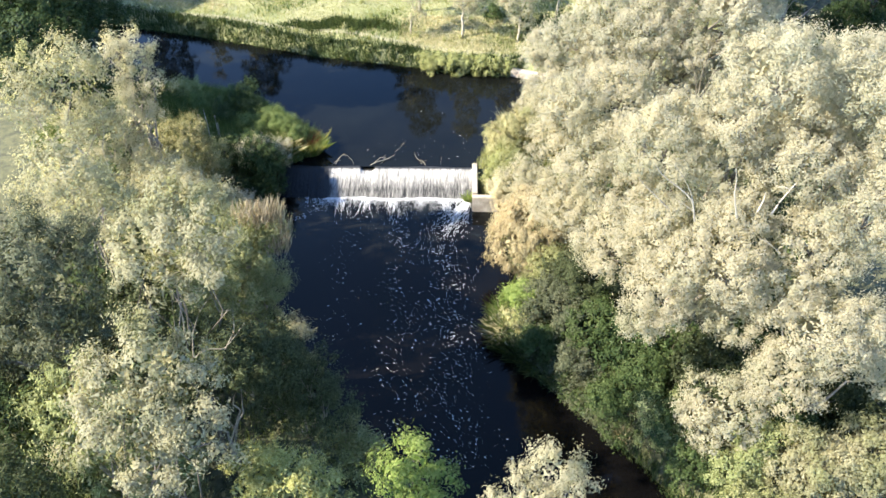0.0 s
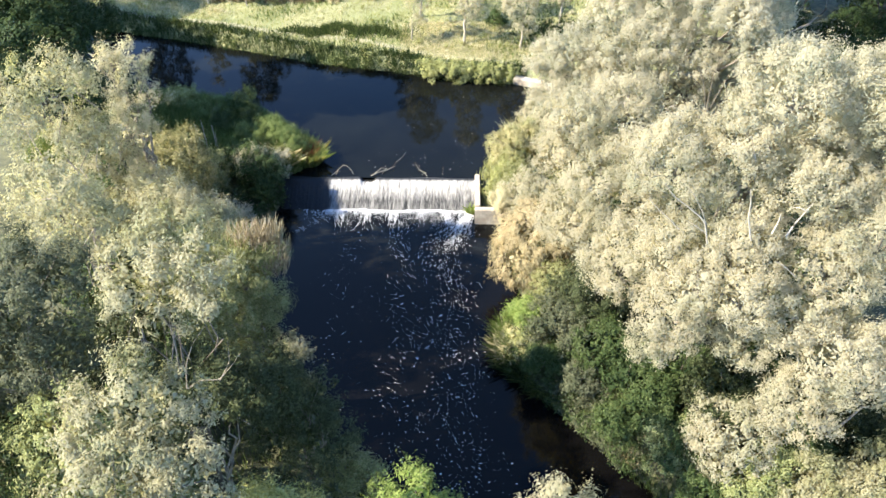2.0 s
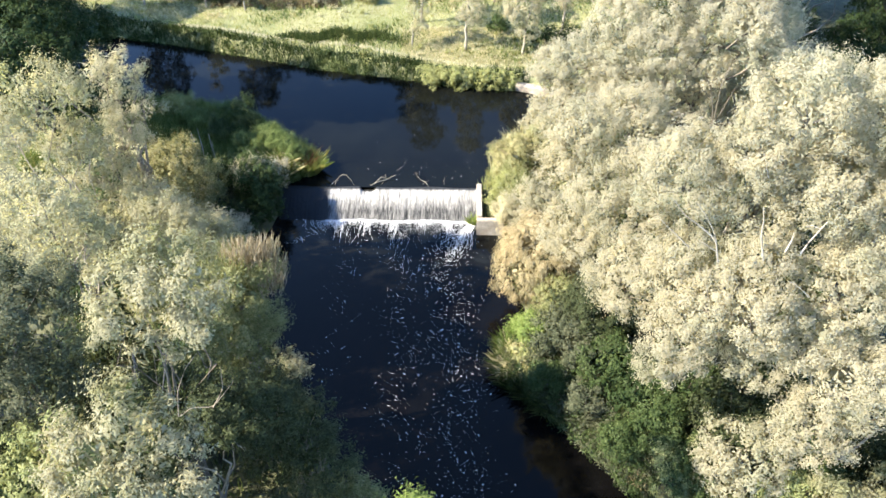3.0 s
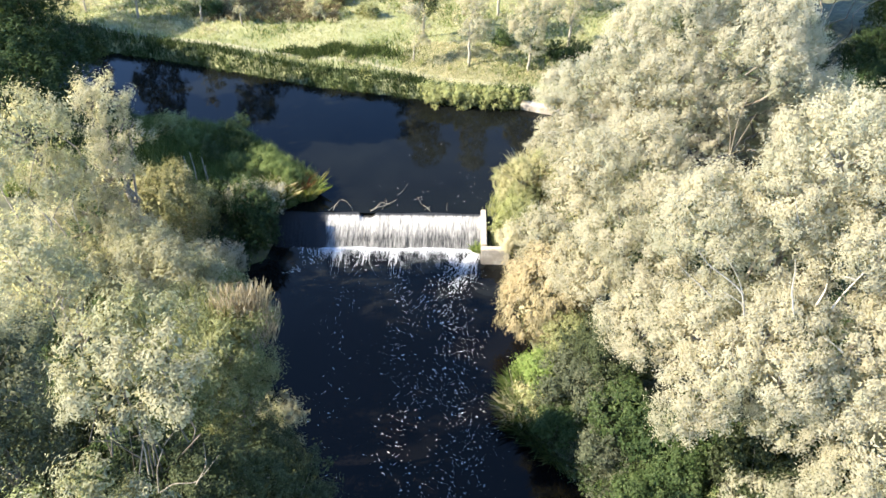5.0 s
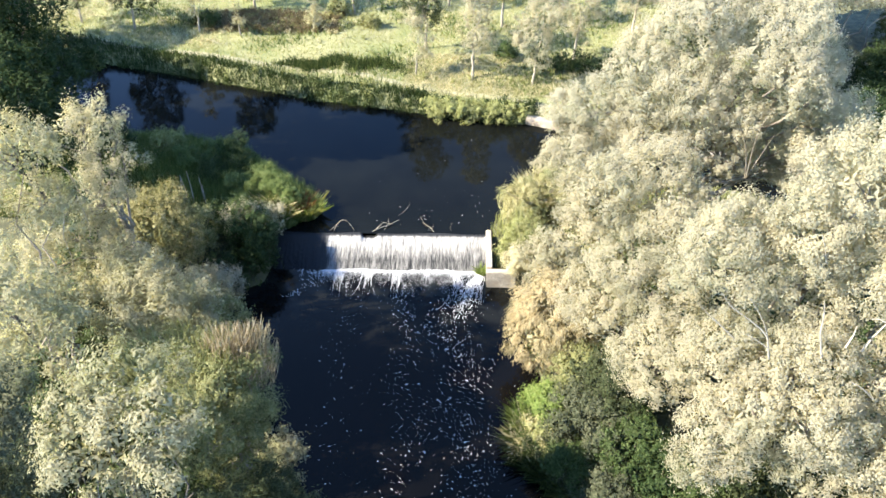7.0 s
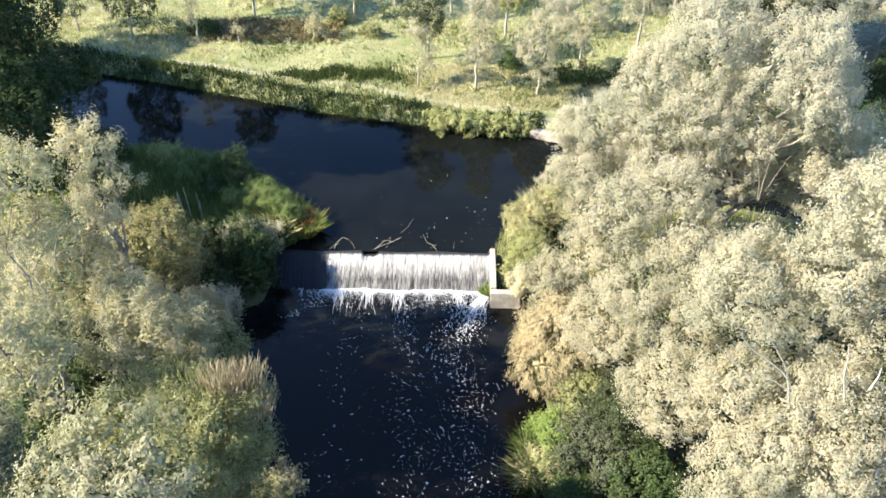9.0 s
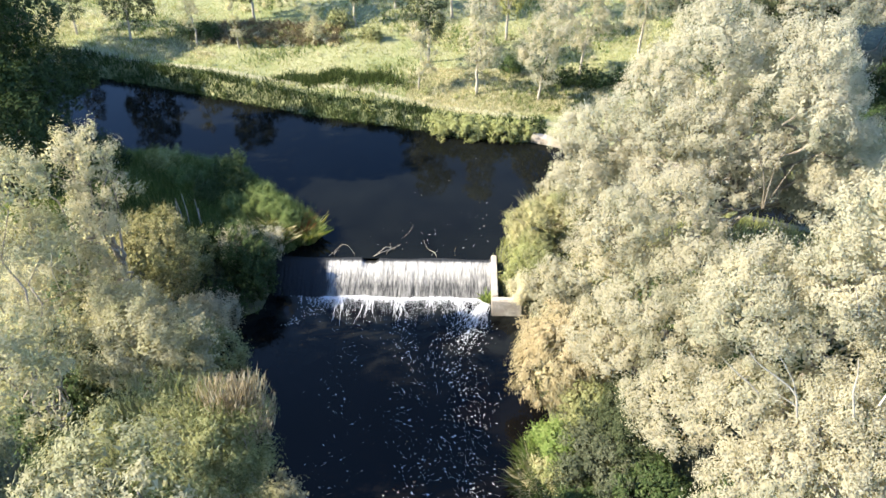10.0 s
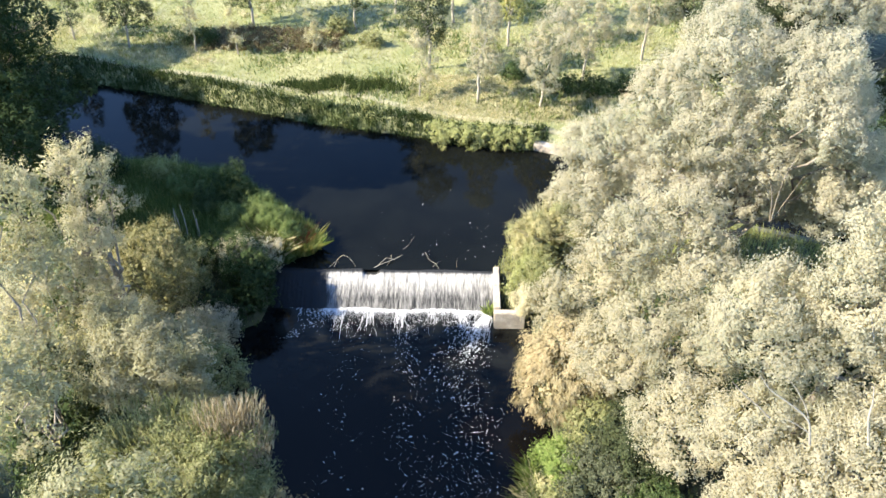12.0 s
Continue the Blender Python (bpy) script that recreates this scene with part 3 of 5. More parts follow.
bm = bmesh.new()
box(bm, 1.58, 1.86, 36.02, 38.95, -1.9, 0.2, 0.03)
box(bm, 1.57, 2.95, 35.72, 36.018, -1.9, 0.12, 0.04)
wing = tagged(new("wing_wall"), "pale weathered concrete wing wall beside the weir", "wall")
part("wall", bm, CONCRETE, wing)

# ---- trees on the right bank ----
def rel(x, y, lobes, swell=1.0):
    return [(a - x, b - y, z, r * swell) for a, b, z, r in lobes]


PALE = "pale silver-grey willow tree in full sun on the river bank"
tree("willow_tree", 1, 10.5, 38, 0.5, rel(10.5, 38, [(9.5, 36.5, 12.1, 2.0), (12.0, 35.5, 11.3, 2.1), (7.7, 37.0, 10.0, 1.6), (6.0, 37.3, 7.9, 1.5), (5.5, 37.5, 5.8, 1.4), (5.0, 38.2, 6.9, 1.2),
     (13.6, 36.5, 10.4, 1.8), (14.0, 36.8, 7.8, 1.6), (10.6, 35.6, 8.6, 2.1), (9.3, 35.2, 9.6, 1.6), (7.9, 35.8, 8.7, 1.4), (8.2, 38.2, 6.5, 1.9), (13.0, 37.5, 5.5, 1.8), (15.0, 37.5, 6.2, 1.5), (11.1, 35.5, 6.8, 1.5), (16.3, 38.3, 6.4, 1.5), (8.3, 35.4, 7.4, 1.6),
     (13.2, 33.8, 10.2, 1.3), (12.2, 33.6, 11.3, 1.1), (14.7, 34.4, 8.6, 1.3), (13.8, 34.2, 7.8, 1.1), (15.4, 35.2, 7.0, 1.3), (15.8, 36, 5.4, 1.3), (14.4, 35.4, 5.8, 1.3)], 0.93), WILLOW_FAR, PALE, girth=0.34, gaps=-0.7, size=0.085, floret=0.38, slim=0.38)
tree("willow_tree", 2, 7.3, 31, 0.5, rel(7.3, 31, [(5.6, 30, 8.3, 1.7), (5.5, 30.5, 6.3, 1.7), (6.3, 28.3, 6.9, 1.7), (5.2, 29.2, 4.2, 1.5), (7.5, 27.6, 6.2, 1.8),
     (7.3, 30.5, 8.4, 1.9), (5.6, 27.6, 4.6, 1.3), (7.6, 28.9, 8.0, 1.5)], 0.84), WILLOW, PALE, size=0.078)
tree("willow_tree", 3, 10.5, 26, 0.5, rel(10.5, 26, [(10.1, 24.0, 11.3, 1.6), (11.1, 24.0, 12.7, 1.8), (7.9, 24.3, 10.0, 1.85), (9.9, 24.6, 9, 2.2), (12.2, 23.4, 10.2, 2.0),
     (8.1, 22.8, 7.2, 1.8), (10, 21.9, 7.6, 2), (8, 21.6, 5.9, 1.6), (12.4, 21.6, 7.6, 1.8), (6.8, 24.8, 5.2, 1.6), (12.5, 25.6, 10.4, 1.9),
     (9.6, 20.4, 7.6, 1.4), (11.2, 20.4, 6.8, 1.4), (8.4, 20.8, 7.6, 1.2), (7.5, 21.2, 5.0, 1.0), (10.4, 21.0, 5.2, 1.2), (12.6, 20.8, 6.2, 1.3)], 0.84), WILLOW, PALE, size=0.078, girth=0.36)
tree("willow_tree", 4, 15.5, 27, 0.5, rel(15.5, 27, [(13.6, 24.5, 12.3, 1.9), (14.4, 25.5, 11.4, 2.2), (16.5, 26, 10, 2.5), (13.8, 27.5, 9.5, 2.2), (15.6, 23.6, 10.2, 2.2), (14.2, 22.2, 8.6, 2.0),
     (18.0, 24.5, 10.0, 2.4)], 0.84), WILLOW, PALE, size=0.078, girth=0.34)
tree("willow_tree", 5, 13, 20, 0.5, rel(13, 20, [(12.3, 19, 6.3, 1.6), (14, 19.5, 5.5, 1.8), (11.8, 19.3, 4.2, 1.5), (15.5, 19.5, 4.5, 1.8)], 0.86), WILLOW,
     "smaller pale willow leaning over the bank", size=0.078, girth=0.2)
tree("willow_tree", 6, 3.0, 14.2, 0.4, rel(3, 14.2, [(3.5, 13.9, 6.2, 0.55), (2.8, 13.8, 5.6, 0.55), (4.1, 13.9, 5.7, 0.55), (3.3, 13.6, 4.7, 0.8), (2.3, 13.7, 4.6, 0.6)]), WILLOW_PINK,
     "small cream-coloured willow beside the dark pool", girth=0.14, split=4, lift=1.6, tall=2.4, gaps=-0.15, floret=0.3, size=0.075, core=0.15)

# ---- trees on the left bank ----
GREY = "grey-green willow tree, sunlit at the top"
tree("willow_tree", 11, -7, 18, 0.5, rel(-7, 18, [(-6.3, 17.1, 12.5, 0.85), (-5.6, 16.7, 12.1, 0.75), (-7.0, 16.8, 12.0, 0.8), (-6.2, 16.1, 12.0, 0.7), (-6.9, 15.9, 11.6, 0.7),
     (-5.5, 15.9, 11.5, 0.7), (-6.3, 15.6, 11.0, 0.6), (-7.4, 16.2, 11.4, 0.6)]), WILLOW_LEFT, GREY, girth=0.1, bark=BARK_DARK, gaps=-0.25, core=0.2)
tree("willow_tree", 12, -7, 14, 0.5, rel(-7, 14, [(-6.3, 13.5, 10.6, 0.95), (-7.2, 13.2, 10.1, 0.85), (-5.6, 13.6, 10.2, 0.85), (-6.5, 12.6, 9.6, 0.9), (-5.3, 12.8, 9.0, 0.8), (-7.4, 12.4, 9.2, 0.85), (-6.2, 12.0, 8.6, 0.8)]), WILLOW_LEFT, GREY, girth=0.1, bark=BARK_DARK, gaps=-0.25, core=0.2)
tree("willow_tree", 13, -11.5, 18, 0.5, rel(-11.5, 18, [(-10.6, 17.5, 9.9, 1.8), (-12, 18, 9.2, 2), (-10.8, 17, 8, 1.8), (-13.5, 17.5, 8.5, 2)], 0.85), SAGE, "grey-green willow tree among taller trees", gaps=-0.3)
tree("willow_tree", 14, -13, 25.5, 0.5, rel(-13, 25.5, [(-14.4, 28.6, 10.4, 1.5), (-13.4, 28.2, 8.4, 1.1), (-15.6, 28.0, 9.6, 1.5), (-11.8, 22.2, 10.2, 1.2), (-10.9, 21.9, 8.8, 1.1), (-12.6, 23.8, 7.4, 1.5),
     (-14.5, 25.4, 6.6, 1.6), (-13.2, 26.5, 6.0, 1.4)]), WILLOW_SUN, "pale silver-green willow tree lit by the sun", girth=0.16, size=0.115, gaps=-0.05, cover=1.2, core=0.12)
osier = tree("willow_tree", 15, -6.3, 23, 0.4, rel(-6.3, 23, [(-6.5, 22, 7.3, 1.2), (-7.7, 21.8, 7.2, 1.3), (-5.7, 22.2, 7.5, 0.75), (-8.6, 22.2, 6.7, 1.2), (-6.7, 22.8, 5.2, 1.2), (-6.4, 22.1, 5.3, 1.0),
     (-6.5, 20.8, 6.2, 1.0), (-6.3, 21.3, 4.4, 0.9), (-6.9, 20.4, 7.0, 1.1)]), OLIVE, "olive-green osier with upright shoots at the water's edge", "willow tree", slim=0.2, size=0.12)
def shoots(seed, root, spots, mat, label):
    """Thin upright shoots that stand out of a crown: (x, y, z, spread, height, count) from the root."""
    rng = np.random.default_rng(seed)
    vs = []
    for x, y, z, s, h, n in spots:
        foot = np.array([x, y, z]) + np.clip(rng.normal(size=(n, 3)), -1.3, 1.3) * (s, s, 0.2)
        way = np.array([0, 0, 1.0]) + (foot - (x, y, z)) * 0.4 + rng.normal(size=(n, 3)) * 0.1 + (0.12, -0.05, 0)
        way /= np.linalg.norm(way, axis=1, keepdims=True)
        vs.append(leaves(rng, foot, way, rng.uniform(0.4, 1.0, n) * h, 0.028))
    return tagged(link_mesh("brushwood", *merge(vs), mat, root, label), kind="stuff")


shoots(1, osier, [(0.9, -0.7, 8.2, 0.32, 0.46, 560), (0.5, -0.9, 8.3, 0.35, 0.45, 420), (1.2, -0.9, 7.7, 0.28, 0.46, 420), (1.15, -1.0, 7.2, 0.25, 0.45, 300), (0.1, -0.8, 8.3, 0.3, 0.5, 160)], RUSSET, "reddish bare upright shoots")
shoots(2, osier, [(-0.4, -1.0, 8.0, 0.6, 0.5, 520), (-1.8, -1.0, 7.9, 0.6, 0.5, 450), (0.3, -0.8, 7.6, 0.4, 0.5, 300)], OLIVE, "olive upright leafy shoots")
tree("young_tree", 16, -3.4, 13.6, 0.4, rel(-3.4, 13.6, [(-3.4, 12.9, 7.2, 0.75), (-4.2, 13.0, 6.7, 0.75), (-2.7, 13.0, 6.6, 0.7), (-3.4, 12.6, 6.0, 0.8), (-2.4, 12.7, 6.2, 0.7)]), YELLOW,
     "yellow-green bushy tree beside the pool", "tree", girth=0.14)
tree("willow_tree", 17, -13, 33, 0.5, rel(-13, 33, [(-12.5, 32.2, 9.9, 0.5), (-12.9, 32.4, 9.2, 0.6), (-13.6, 32.3, 9.7, 0.45), (-13.4, 32.5, 8.6, 0.8), (-14.6, 32.2, 9.0, 0.6), (-14.2, 32.2, 9.8, 0.4), (-15.6, 32.4, 8.8, 0.6),
     (-12.4, 32.2, 8.2, 0.6), (-13.0, 31.0, 7.3, 1.1), (-12.7, 30.7, 4.9, 0.9), (-14.4, 31, 5.6, 1.2), (-15.6, 30, 4.6, 1.4), (-15.2, 30.9, 7.0, 1.0), (-13.8, 31.4, 5.4, 1.1), (-13.2, 30.0, 4.2, 1.2)]), WILLOW_PINK,
     "tall thin pale willow with a sparse twiggy top", size=0.085, slim=0.36, girth=0.2, twigs=0.5, floret=0.34, tall=2.2, lift=1.4, gaps=-0.2, core=0.15)
tree("willow_tree", 24, -9.6, 26.6, 0.4, rel(-9.6, 26.6, [(-9.3, 25.6, 6.7, 0.95), (-10.3, 26.4, 6.6, 1.0), (-8.7, 26.5, 5.4, 0.9), (-9.6, 27.6, 5.4, 1.1), (-11.0, 27.8, 6.0, 1.0), (-10.3, 25.2, 6.6, 0.9), (-11.6, 29.0, 5.2, 1.1)]), WILLOW_LEFT,
     "silver-green sallow tree beside the pool", girth=0.12, size=0.085, gaps=-0.3)
tree("alder_tree", 18, -24, 47, 0.5, rel(-24, 47, [(-21.3, 44, 6.4, 2.2), (-21.6, 45.6, 9.0, 2.3), (-24.8, 48, 9.8, 2.8), (-22.0, 44.8, 3.4, 2.2), (-26, 46, 6, 2.8), (-24, 43, 8.4, 2.5), (-22.3, 48, 4, 2.3), (-21.7, 43.8, 12.2, 2.0), (-22.6, 46.2, 12.8, 2.2), (-24.4, 44.5, 13.4, 2.4)], 0.9), DARK_SHADE,
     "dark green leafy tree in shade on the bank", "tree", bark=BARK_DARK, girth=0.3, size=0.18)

# The dimmed leaf paints in the shade of the taller trees.
tree("willow_tree", 22, -6.6, 17.6, 0.4, rel(-6.6, 17.6, [(-5.8, 16.7, 7.2, 1.1), (-6.8, 17.0, 7.0, 1.2), (-5.0, 17.8, 6.2, 1.1), (-7.6, 16.4, 6.4, 1.2)]), WILLOW_DIM,
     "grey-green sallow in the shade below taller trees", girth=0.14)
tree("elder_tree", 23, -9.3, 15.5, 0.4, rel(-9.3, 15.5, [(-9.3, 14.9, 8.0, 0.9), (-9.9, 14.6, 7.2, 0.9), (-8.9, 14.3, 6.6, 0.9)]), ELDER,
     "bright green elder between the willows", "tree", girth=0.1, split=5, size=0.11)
# Dimmed leaf again: shade over this low tree is in its colour.
tree("willow_tree", 20, -4.2, 18.8, 0.4, rel(-4.2, 18.8, [(-5.2, 20, 3.6, 1.15), (-4.0, 18.7, 4.0, 1.05), (-3.3, 17.6, 4.1, 0.95), (-4.9, 18.6, 3.2, 1.1)]), WILLOW_DIM,
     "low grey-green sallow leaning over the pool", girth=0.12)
tree("young_tree", 21, -0.5, 16.2, 0.3, rel(-0.5, 16.2, [(-0.35, 15.8, 4.1, 0.6), (-0.9, 15.8, 3.2, 0.65), (0.1, 15.9, 3.1, 0.65), (-0.4, 16.0, 2.2, 0.7)]), BRIGHT,
     "small bright green tree at the pool's edge", "tree", girth=0.08, split=4)

# ---- bushes of the banks ----
BUSHES = [
    ("bush", 4.7, 26.3, 1.5, 1.9, SAGE, "grey-green leafy bush hanging over the bank"),
    ("bush", 6.6, 24.4, 1.7, 2.1, GREEN, "dark green bramble bush hanging over the bank"),
    ("bush", 7.9, 22.4, 1.5, 1.8, GREEN, "dark green bramble bush hanging over the bank"),
    ("bush", 3.7, 28.0, 0.9, 1.3, BRIGHT, "bright green leafy bush at the water's edge"),
    ("bush", 8.9, 20.4, 1.5, 1.5, GREEN, "low green bush with dry stalks on the bank"),
    ("bush", 10.3, 19.4, 1.5, 2.9, WILLOW, "pale willow scrub on the bank"),
    ("bush", 10.4, 18.0, 1.2, 1.2, ELDER, "low olive-green scrub on the bank"),
    ("bush", 11.4, 18.6, 1.3, 1.6, ELDER, "light green scrub in the sun"),
    ("bush", 12.9, 17.4, 1.7, 2.1, WILLOW_SUN, "pale green willow scrub in the sun"),
    ("bush", 14.9, 18.0, 1.9, 2.4, WILLOW_SUN, "pale green willow scrub in the sun"),
    ("bush", 6.4, 27.0, 1.9, 3.2, WILLOW_DIM, "grey-green sallow bush under the willows"),
    ("bush", 4.3, 34.8, 1.3, 2.3, WILLOW, "pale willow bush behind the wing wall"),
    ("bush", 3.6, 37.0, 1.0, 1.3, OLIVE, "green scrub growing behind the wing wall"),
    ("bush", 5.6, 41.6, 1.7, 3.0, WILLOW, "pale willow bush at the river's edge"),
    ("bush", 7.4, 42.7, 1.6, 4.4, WILLOW, "tall pale willow bush beside the channel"),
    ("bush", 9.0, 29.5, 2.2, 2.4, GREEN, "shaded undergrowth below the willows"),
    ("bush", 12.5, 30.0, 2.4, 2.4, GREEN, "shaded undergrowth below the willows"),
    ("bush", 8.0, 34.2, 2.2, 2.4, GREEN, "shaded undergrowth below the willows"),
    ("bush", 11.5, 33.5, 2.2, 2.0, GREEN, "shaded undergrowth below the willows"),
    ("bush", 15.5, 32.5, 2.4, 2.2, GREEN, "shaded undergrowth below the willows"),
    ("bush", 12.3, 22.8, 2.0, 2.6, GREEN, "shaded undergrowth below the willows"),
    ("bush", 16.5, 21.5, 2.2, 2.6, WILLOW_DIM, "grey-green undergrowth below the willows"),
    ("bush", -12.4, 37.2, 1.5, 1.9, OLIVE, "olive-green bush on the spit beside the weir"),
    ("bush", -9.9, 37.3, 1.6, 2.0, GREEN, "dark green bush overhanging the pool by the weir"),
    ("bush", -11.2, 38.9, 1.6, 1.4, GREEN, "dark green bush on the spit beside the weir"),
    ("bush", -10.3, 38.0, 0.8, 2.0, WILLOW_FAR, "silvery white-leaved herbs on the spit beside the weir"),
    ("bush", -9.2, 38.6, 0.7, 1.5, WILLOW_FAR, "silvery white-leaved herbs on the spit beside the weir"),
    ("bush", -13.1, 35.0, 1.9, 4.6, IVY, "tall yellow-green ivy-covered bush lit by the sun"),
    ("bush", -11.0, 33.0, 1.3, 2.8, WILLOW, "silver-leaved bush at the pool's edge"),
    ("bush", -12.0, 31.0, 1.9, 3.0, WILLOW, "grey-green bush on the bank"),
    ("bush", -9.4, 29.3, 1.7, 3.2, OLIVE, "grey-green bush on the bank"),
    ("bush", -9.1, 26.8, 1.7, 4.2, WILLOW_LEFT, "silver-green sallow bush on the bank"),
    ("bush", -6.2, 24.4, 0.9, 2.2, WILLOW_LEFT, "grey-green bush leaning over the pool"),
    ("bush", -5.7, 21.9, 1.1, 2.6, WILLOW_DIM, "grey-green bush leaning over the pool"),
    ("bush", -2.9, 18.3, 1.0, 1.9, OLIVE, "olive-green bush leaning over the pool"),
    ("bush", -11.0, 28.0, 2.2, 4.2, WILLOW_DIM, "silver-green undergrowth below the trees"),
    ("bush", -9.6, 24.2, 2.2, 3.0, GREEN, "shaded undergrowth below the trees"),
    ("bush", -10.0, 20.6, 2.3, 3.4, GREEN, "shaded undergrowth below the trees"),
    ("bush", -13.0, 20.8, 2.3, 3.4, WILLOW_DIM, "grey-green undergrowth below the trees"),
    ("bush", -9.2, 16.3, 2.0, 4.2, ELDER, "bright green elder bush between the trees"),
    ("bush", -14.5, 28.5, 2.2, 3.4, WILLOW_DIM, "grey-green undergrowth below the trees"),
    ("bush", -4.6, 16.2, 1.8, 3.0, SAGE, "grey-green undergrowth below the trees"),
    ("bush", -9.0, 12.5, 2.2, 3.0, GREEN, "shaded undergrowth below the trees"),
    ("bush", -16.0, 35.0, 2.2, 3.4, GREEN, "green undergrowth below the trees"),
    ("bush", -17.5, 39.0, 2.2, 2.6, GREEN, "green bush on the spit"),
    ("bush", -12.0, 44.3, 0.9, 1.7, GREEN, "small round green bush among the reeds"),
    ("bush", 4.4, 25.0, 1.0, 1.3, GREEN, "dark green bramble at the water's edge"),
    ("bush", 5.6, 23.7, 1.0, 1.3, SAGE, "grey-green bramble at the water's edge"),
    ("bush", 6.9, 21.9, 1.0, 1.3, GREEN, "dark green bramble at the water's edge"),
    ("bush", 8.4, 20.3, 1.0, 1.3, ELDER, "olive-green scrub at the water's edge"),
    ("bush", 9.4, 18.6, 1.0, 1.0, GREEN, "low green scrub at the water's edge"),
    ("bush", 11.0, 16.4, 1.3, 1.3, OLIVE, "olive-green scrub at the water's edge"),
    ("bush", 3.75, 27.0, 0.55, 1.1, BRIGHT, "bright green fern in the sun at the water's edge"),
    ("bush", 3.35, 26.6, 0.5, 0.9, LONG_GRASS, "pale dry sedge at the water's edge"),
    ("bush", 5.7, 26.9, 1.3, 2.3, SAGE, "grey-green leafy bush on the bank"),
    ("bush", 5.6, 25.2, 1.1, 1.9, SAGE, "grey-green leafy bush on the bank"),
    ("bush", 4.9, 27.9, 1.1, 2.0, OLIVE, "olive-green leafy bush on the bank"),
    ("bush", 7.3, 23.4, 1.0, 1.9, DARK_SHADE, "dark green bramble under the willow"),
    ("bush", 3.0, 57.6, 1.0, 0.9, GREEN, "low dark green nettle patch in the meadow"),
    ("bush", 4.9, 57.1, 1.1, 1.0, GREEN, "low dark green nettle patch in the meadow"),
    ("bush", 6.6, 56.3, 1.1, 1.0, GREEN, "low dark green nettle patch in the meadow"),
    ("bush", 8.3, 56.0, 1.2, 1.1, GREEN, "low dark green nettle patch in the meadow"),
    ("bush", 10.1, 55.8, 1.2, 1.1, GREEN, "low dark green nettle patch in the meadow"),
    ("bush", -17.8, 62.4, 1.3, 1.0, GREEN, "low dark green bramble patch in the meadow"),
    ("bush", -19.6, 62.9, 1.1, 0.9, OLIVE, "low olive bramble patch in the meadow"),
    ("bush", -9.0, 65.0, 1.0, 0.9, OLIVE, "low olive bramble patch in the meadow"),
    ("bush", -6.6, 62.6, 0.9, 0.7, OLIVE, "low olive bramble patch in the meadow"),
    ("bush", -9.4, 36.6, 1.2, 1.8, DARK_SHADE, "dark green bush overhanging the pool by the weir"),
    # Dark bushes added to stand in for the shaded ground beyond the channel.
    ("bush", 20.0, 47.4, 1.8, 2.6, DARK_SHADE, "dark bush standing in for shade beyond the channel"),
    ("bush", 22.6, 47.0, 2.0, 3.2, DARK_SHADE, "dark bush standing in for shade beyond the channel"),
    ("bush", 18.0, 49.0, 1.8, 2.6, DARK_SHADE, "dark bush standing in for shade beyond the channel"),
    ("bush", 24.6, 50.6, 2.1, 2.6, DARK_SHADE, "dark bush standing in for shade below the trees beyond the channel"),
    ("bush", 27.4, 49.6, 2.3, 2.9, DARK_SHADE, "dark bush standing in for shade below the trees beyond the channel"),
    ("bush", 26.6, 53.6, 2.5, 3.2, DARK_SHADE, "dark bush standing in for shade below the trees beyond the channel"),
    ("bush", 30.2, 52.6, 2.6, 3.4, DARK_SHADE, "dark bush standing in for shade below the trees beyond the channel"),
    ("bush", 29.0, 57.6, 2.8, 3.6, DARK_SHADE, "dark bush standing in for shade below the trees beyond the channel"),
    ("bush", 22.4, 55.0, 2.2, 2.8, DARK_SHADE, "dark bush standing in for shade below the trees beyond the channel"),
    ("bush", 32.5, 58.5, 2.8, 3.6, DARK_SHADE, "dark bush standing in for shade below the trees beyond the channel"),
    ("bush", 10.4, 21.6, 2.0, 2.6, WILLOW_DIM, "grey-green scrub below the willows"),
    ("bush", 9.2, 23.6, 1.8, 2.6, GREEN, "shaded undergrowth below the willows"),
    ("bush", 12.6, 19.4, 1.4, 1.9, GREEN, "green scrub in the sun below the willows"),
    ("bush", 14.4, 20.9, 1.9, 2.2, WILLOW_DIM, "grey-green scrub below the willows"),
    ("bush", 17.2, 18.2, 2.0, 2.4, ELDER, "light green scrub in the sun"),
    ("bush", -12.0, 24.2, 2.0, 3.4, WILLOW_DIM, "grey-green undergrowth below the trees"),
    ("bush", -14.0, 26.4, 2.0, 3.2, GREEN, "shaded undergrowth below the trees"),
    ("bush", 13.6, 25.4, 2.0, 2.8, GREEN, "shaded undergrowth below the willows"),
    ("bush", 16.6, 28.4, 2.2, 2.6, GREEN, "shaded undergrowth below the willows"),
    ("bush", -10.5, 35.6, 1.2, 1.3, DARK_SHADE, "dark green bramble on the bank below the weir"),
    ("bush", -10.7, 34.5, 1.0, 1.8, WILLOW_FAR, "silver-leaved bush at the pool's edge"),
    ("bush", -14.6, 18.2, 2.2, 3.4, GREEN, "shaded undergrowth below the trees"),
    ("bush", -16.5, 21.2, 2.3, 3.6, WILLOW_DIM, "grey-green undergrowth below the trees"),
    ("bush", -12.4, 15.4, 2.0, 3.2, GREEN, "shaded undergrowth below the trees"),
    ("bush", -17.0, 16.0, 2.3, 3.4, GREEN, "shaded undergrowth below the trees"),
    ("bush", -18.5, 24.2, 2.4, 3.6, GREEN, "shaded undergrowth below the trees"),
    ("bush", -19.5, 45.5, 1.6, 2.2, DARK_SHADE, "dark green bush at the river's edge"),
]
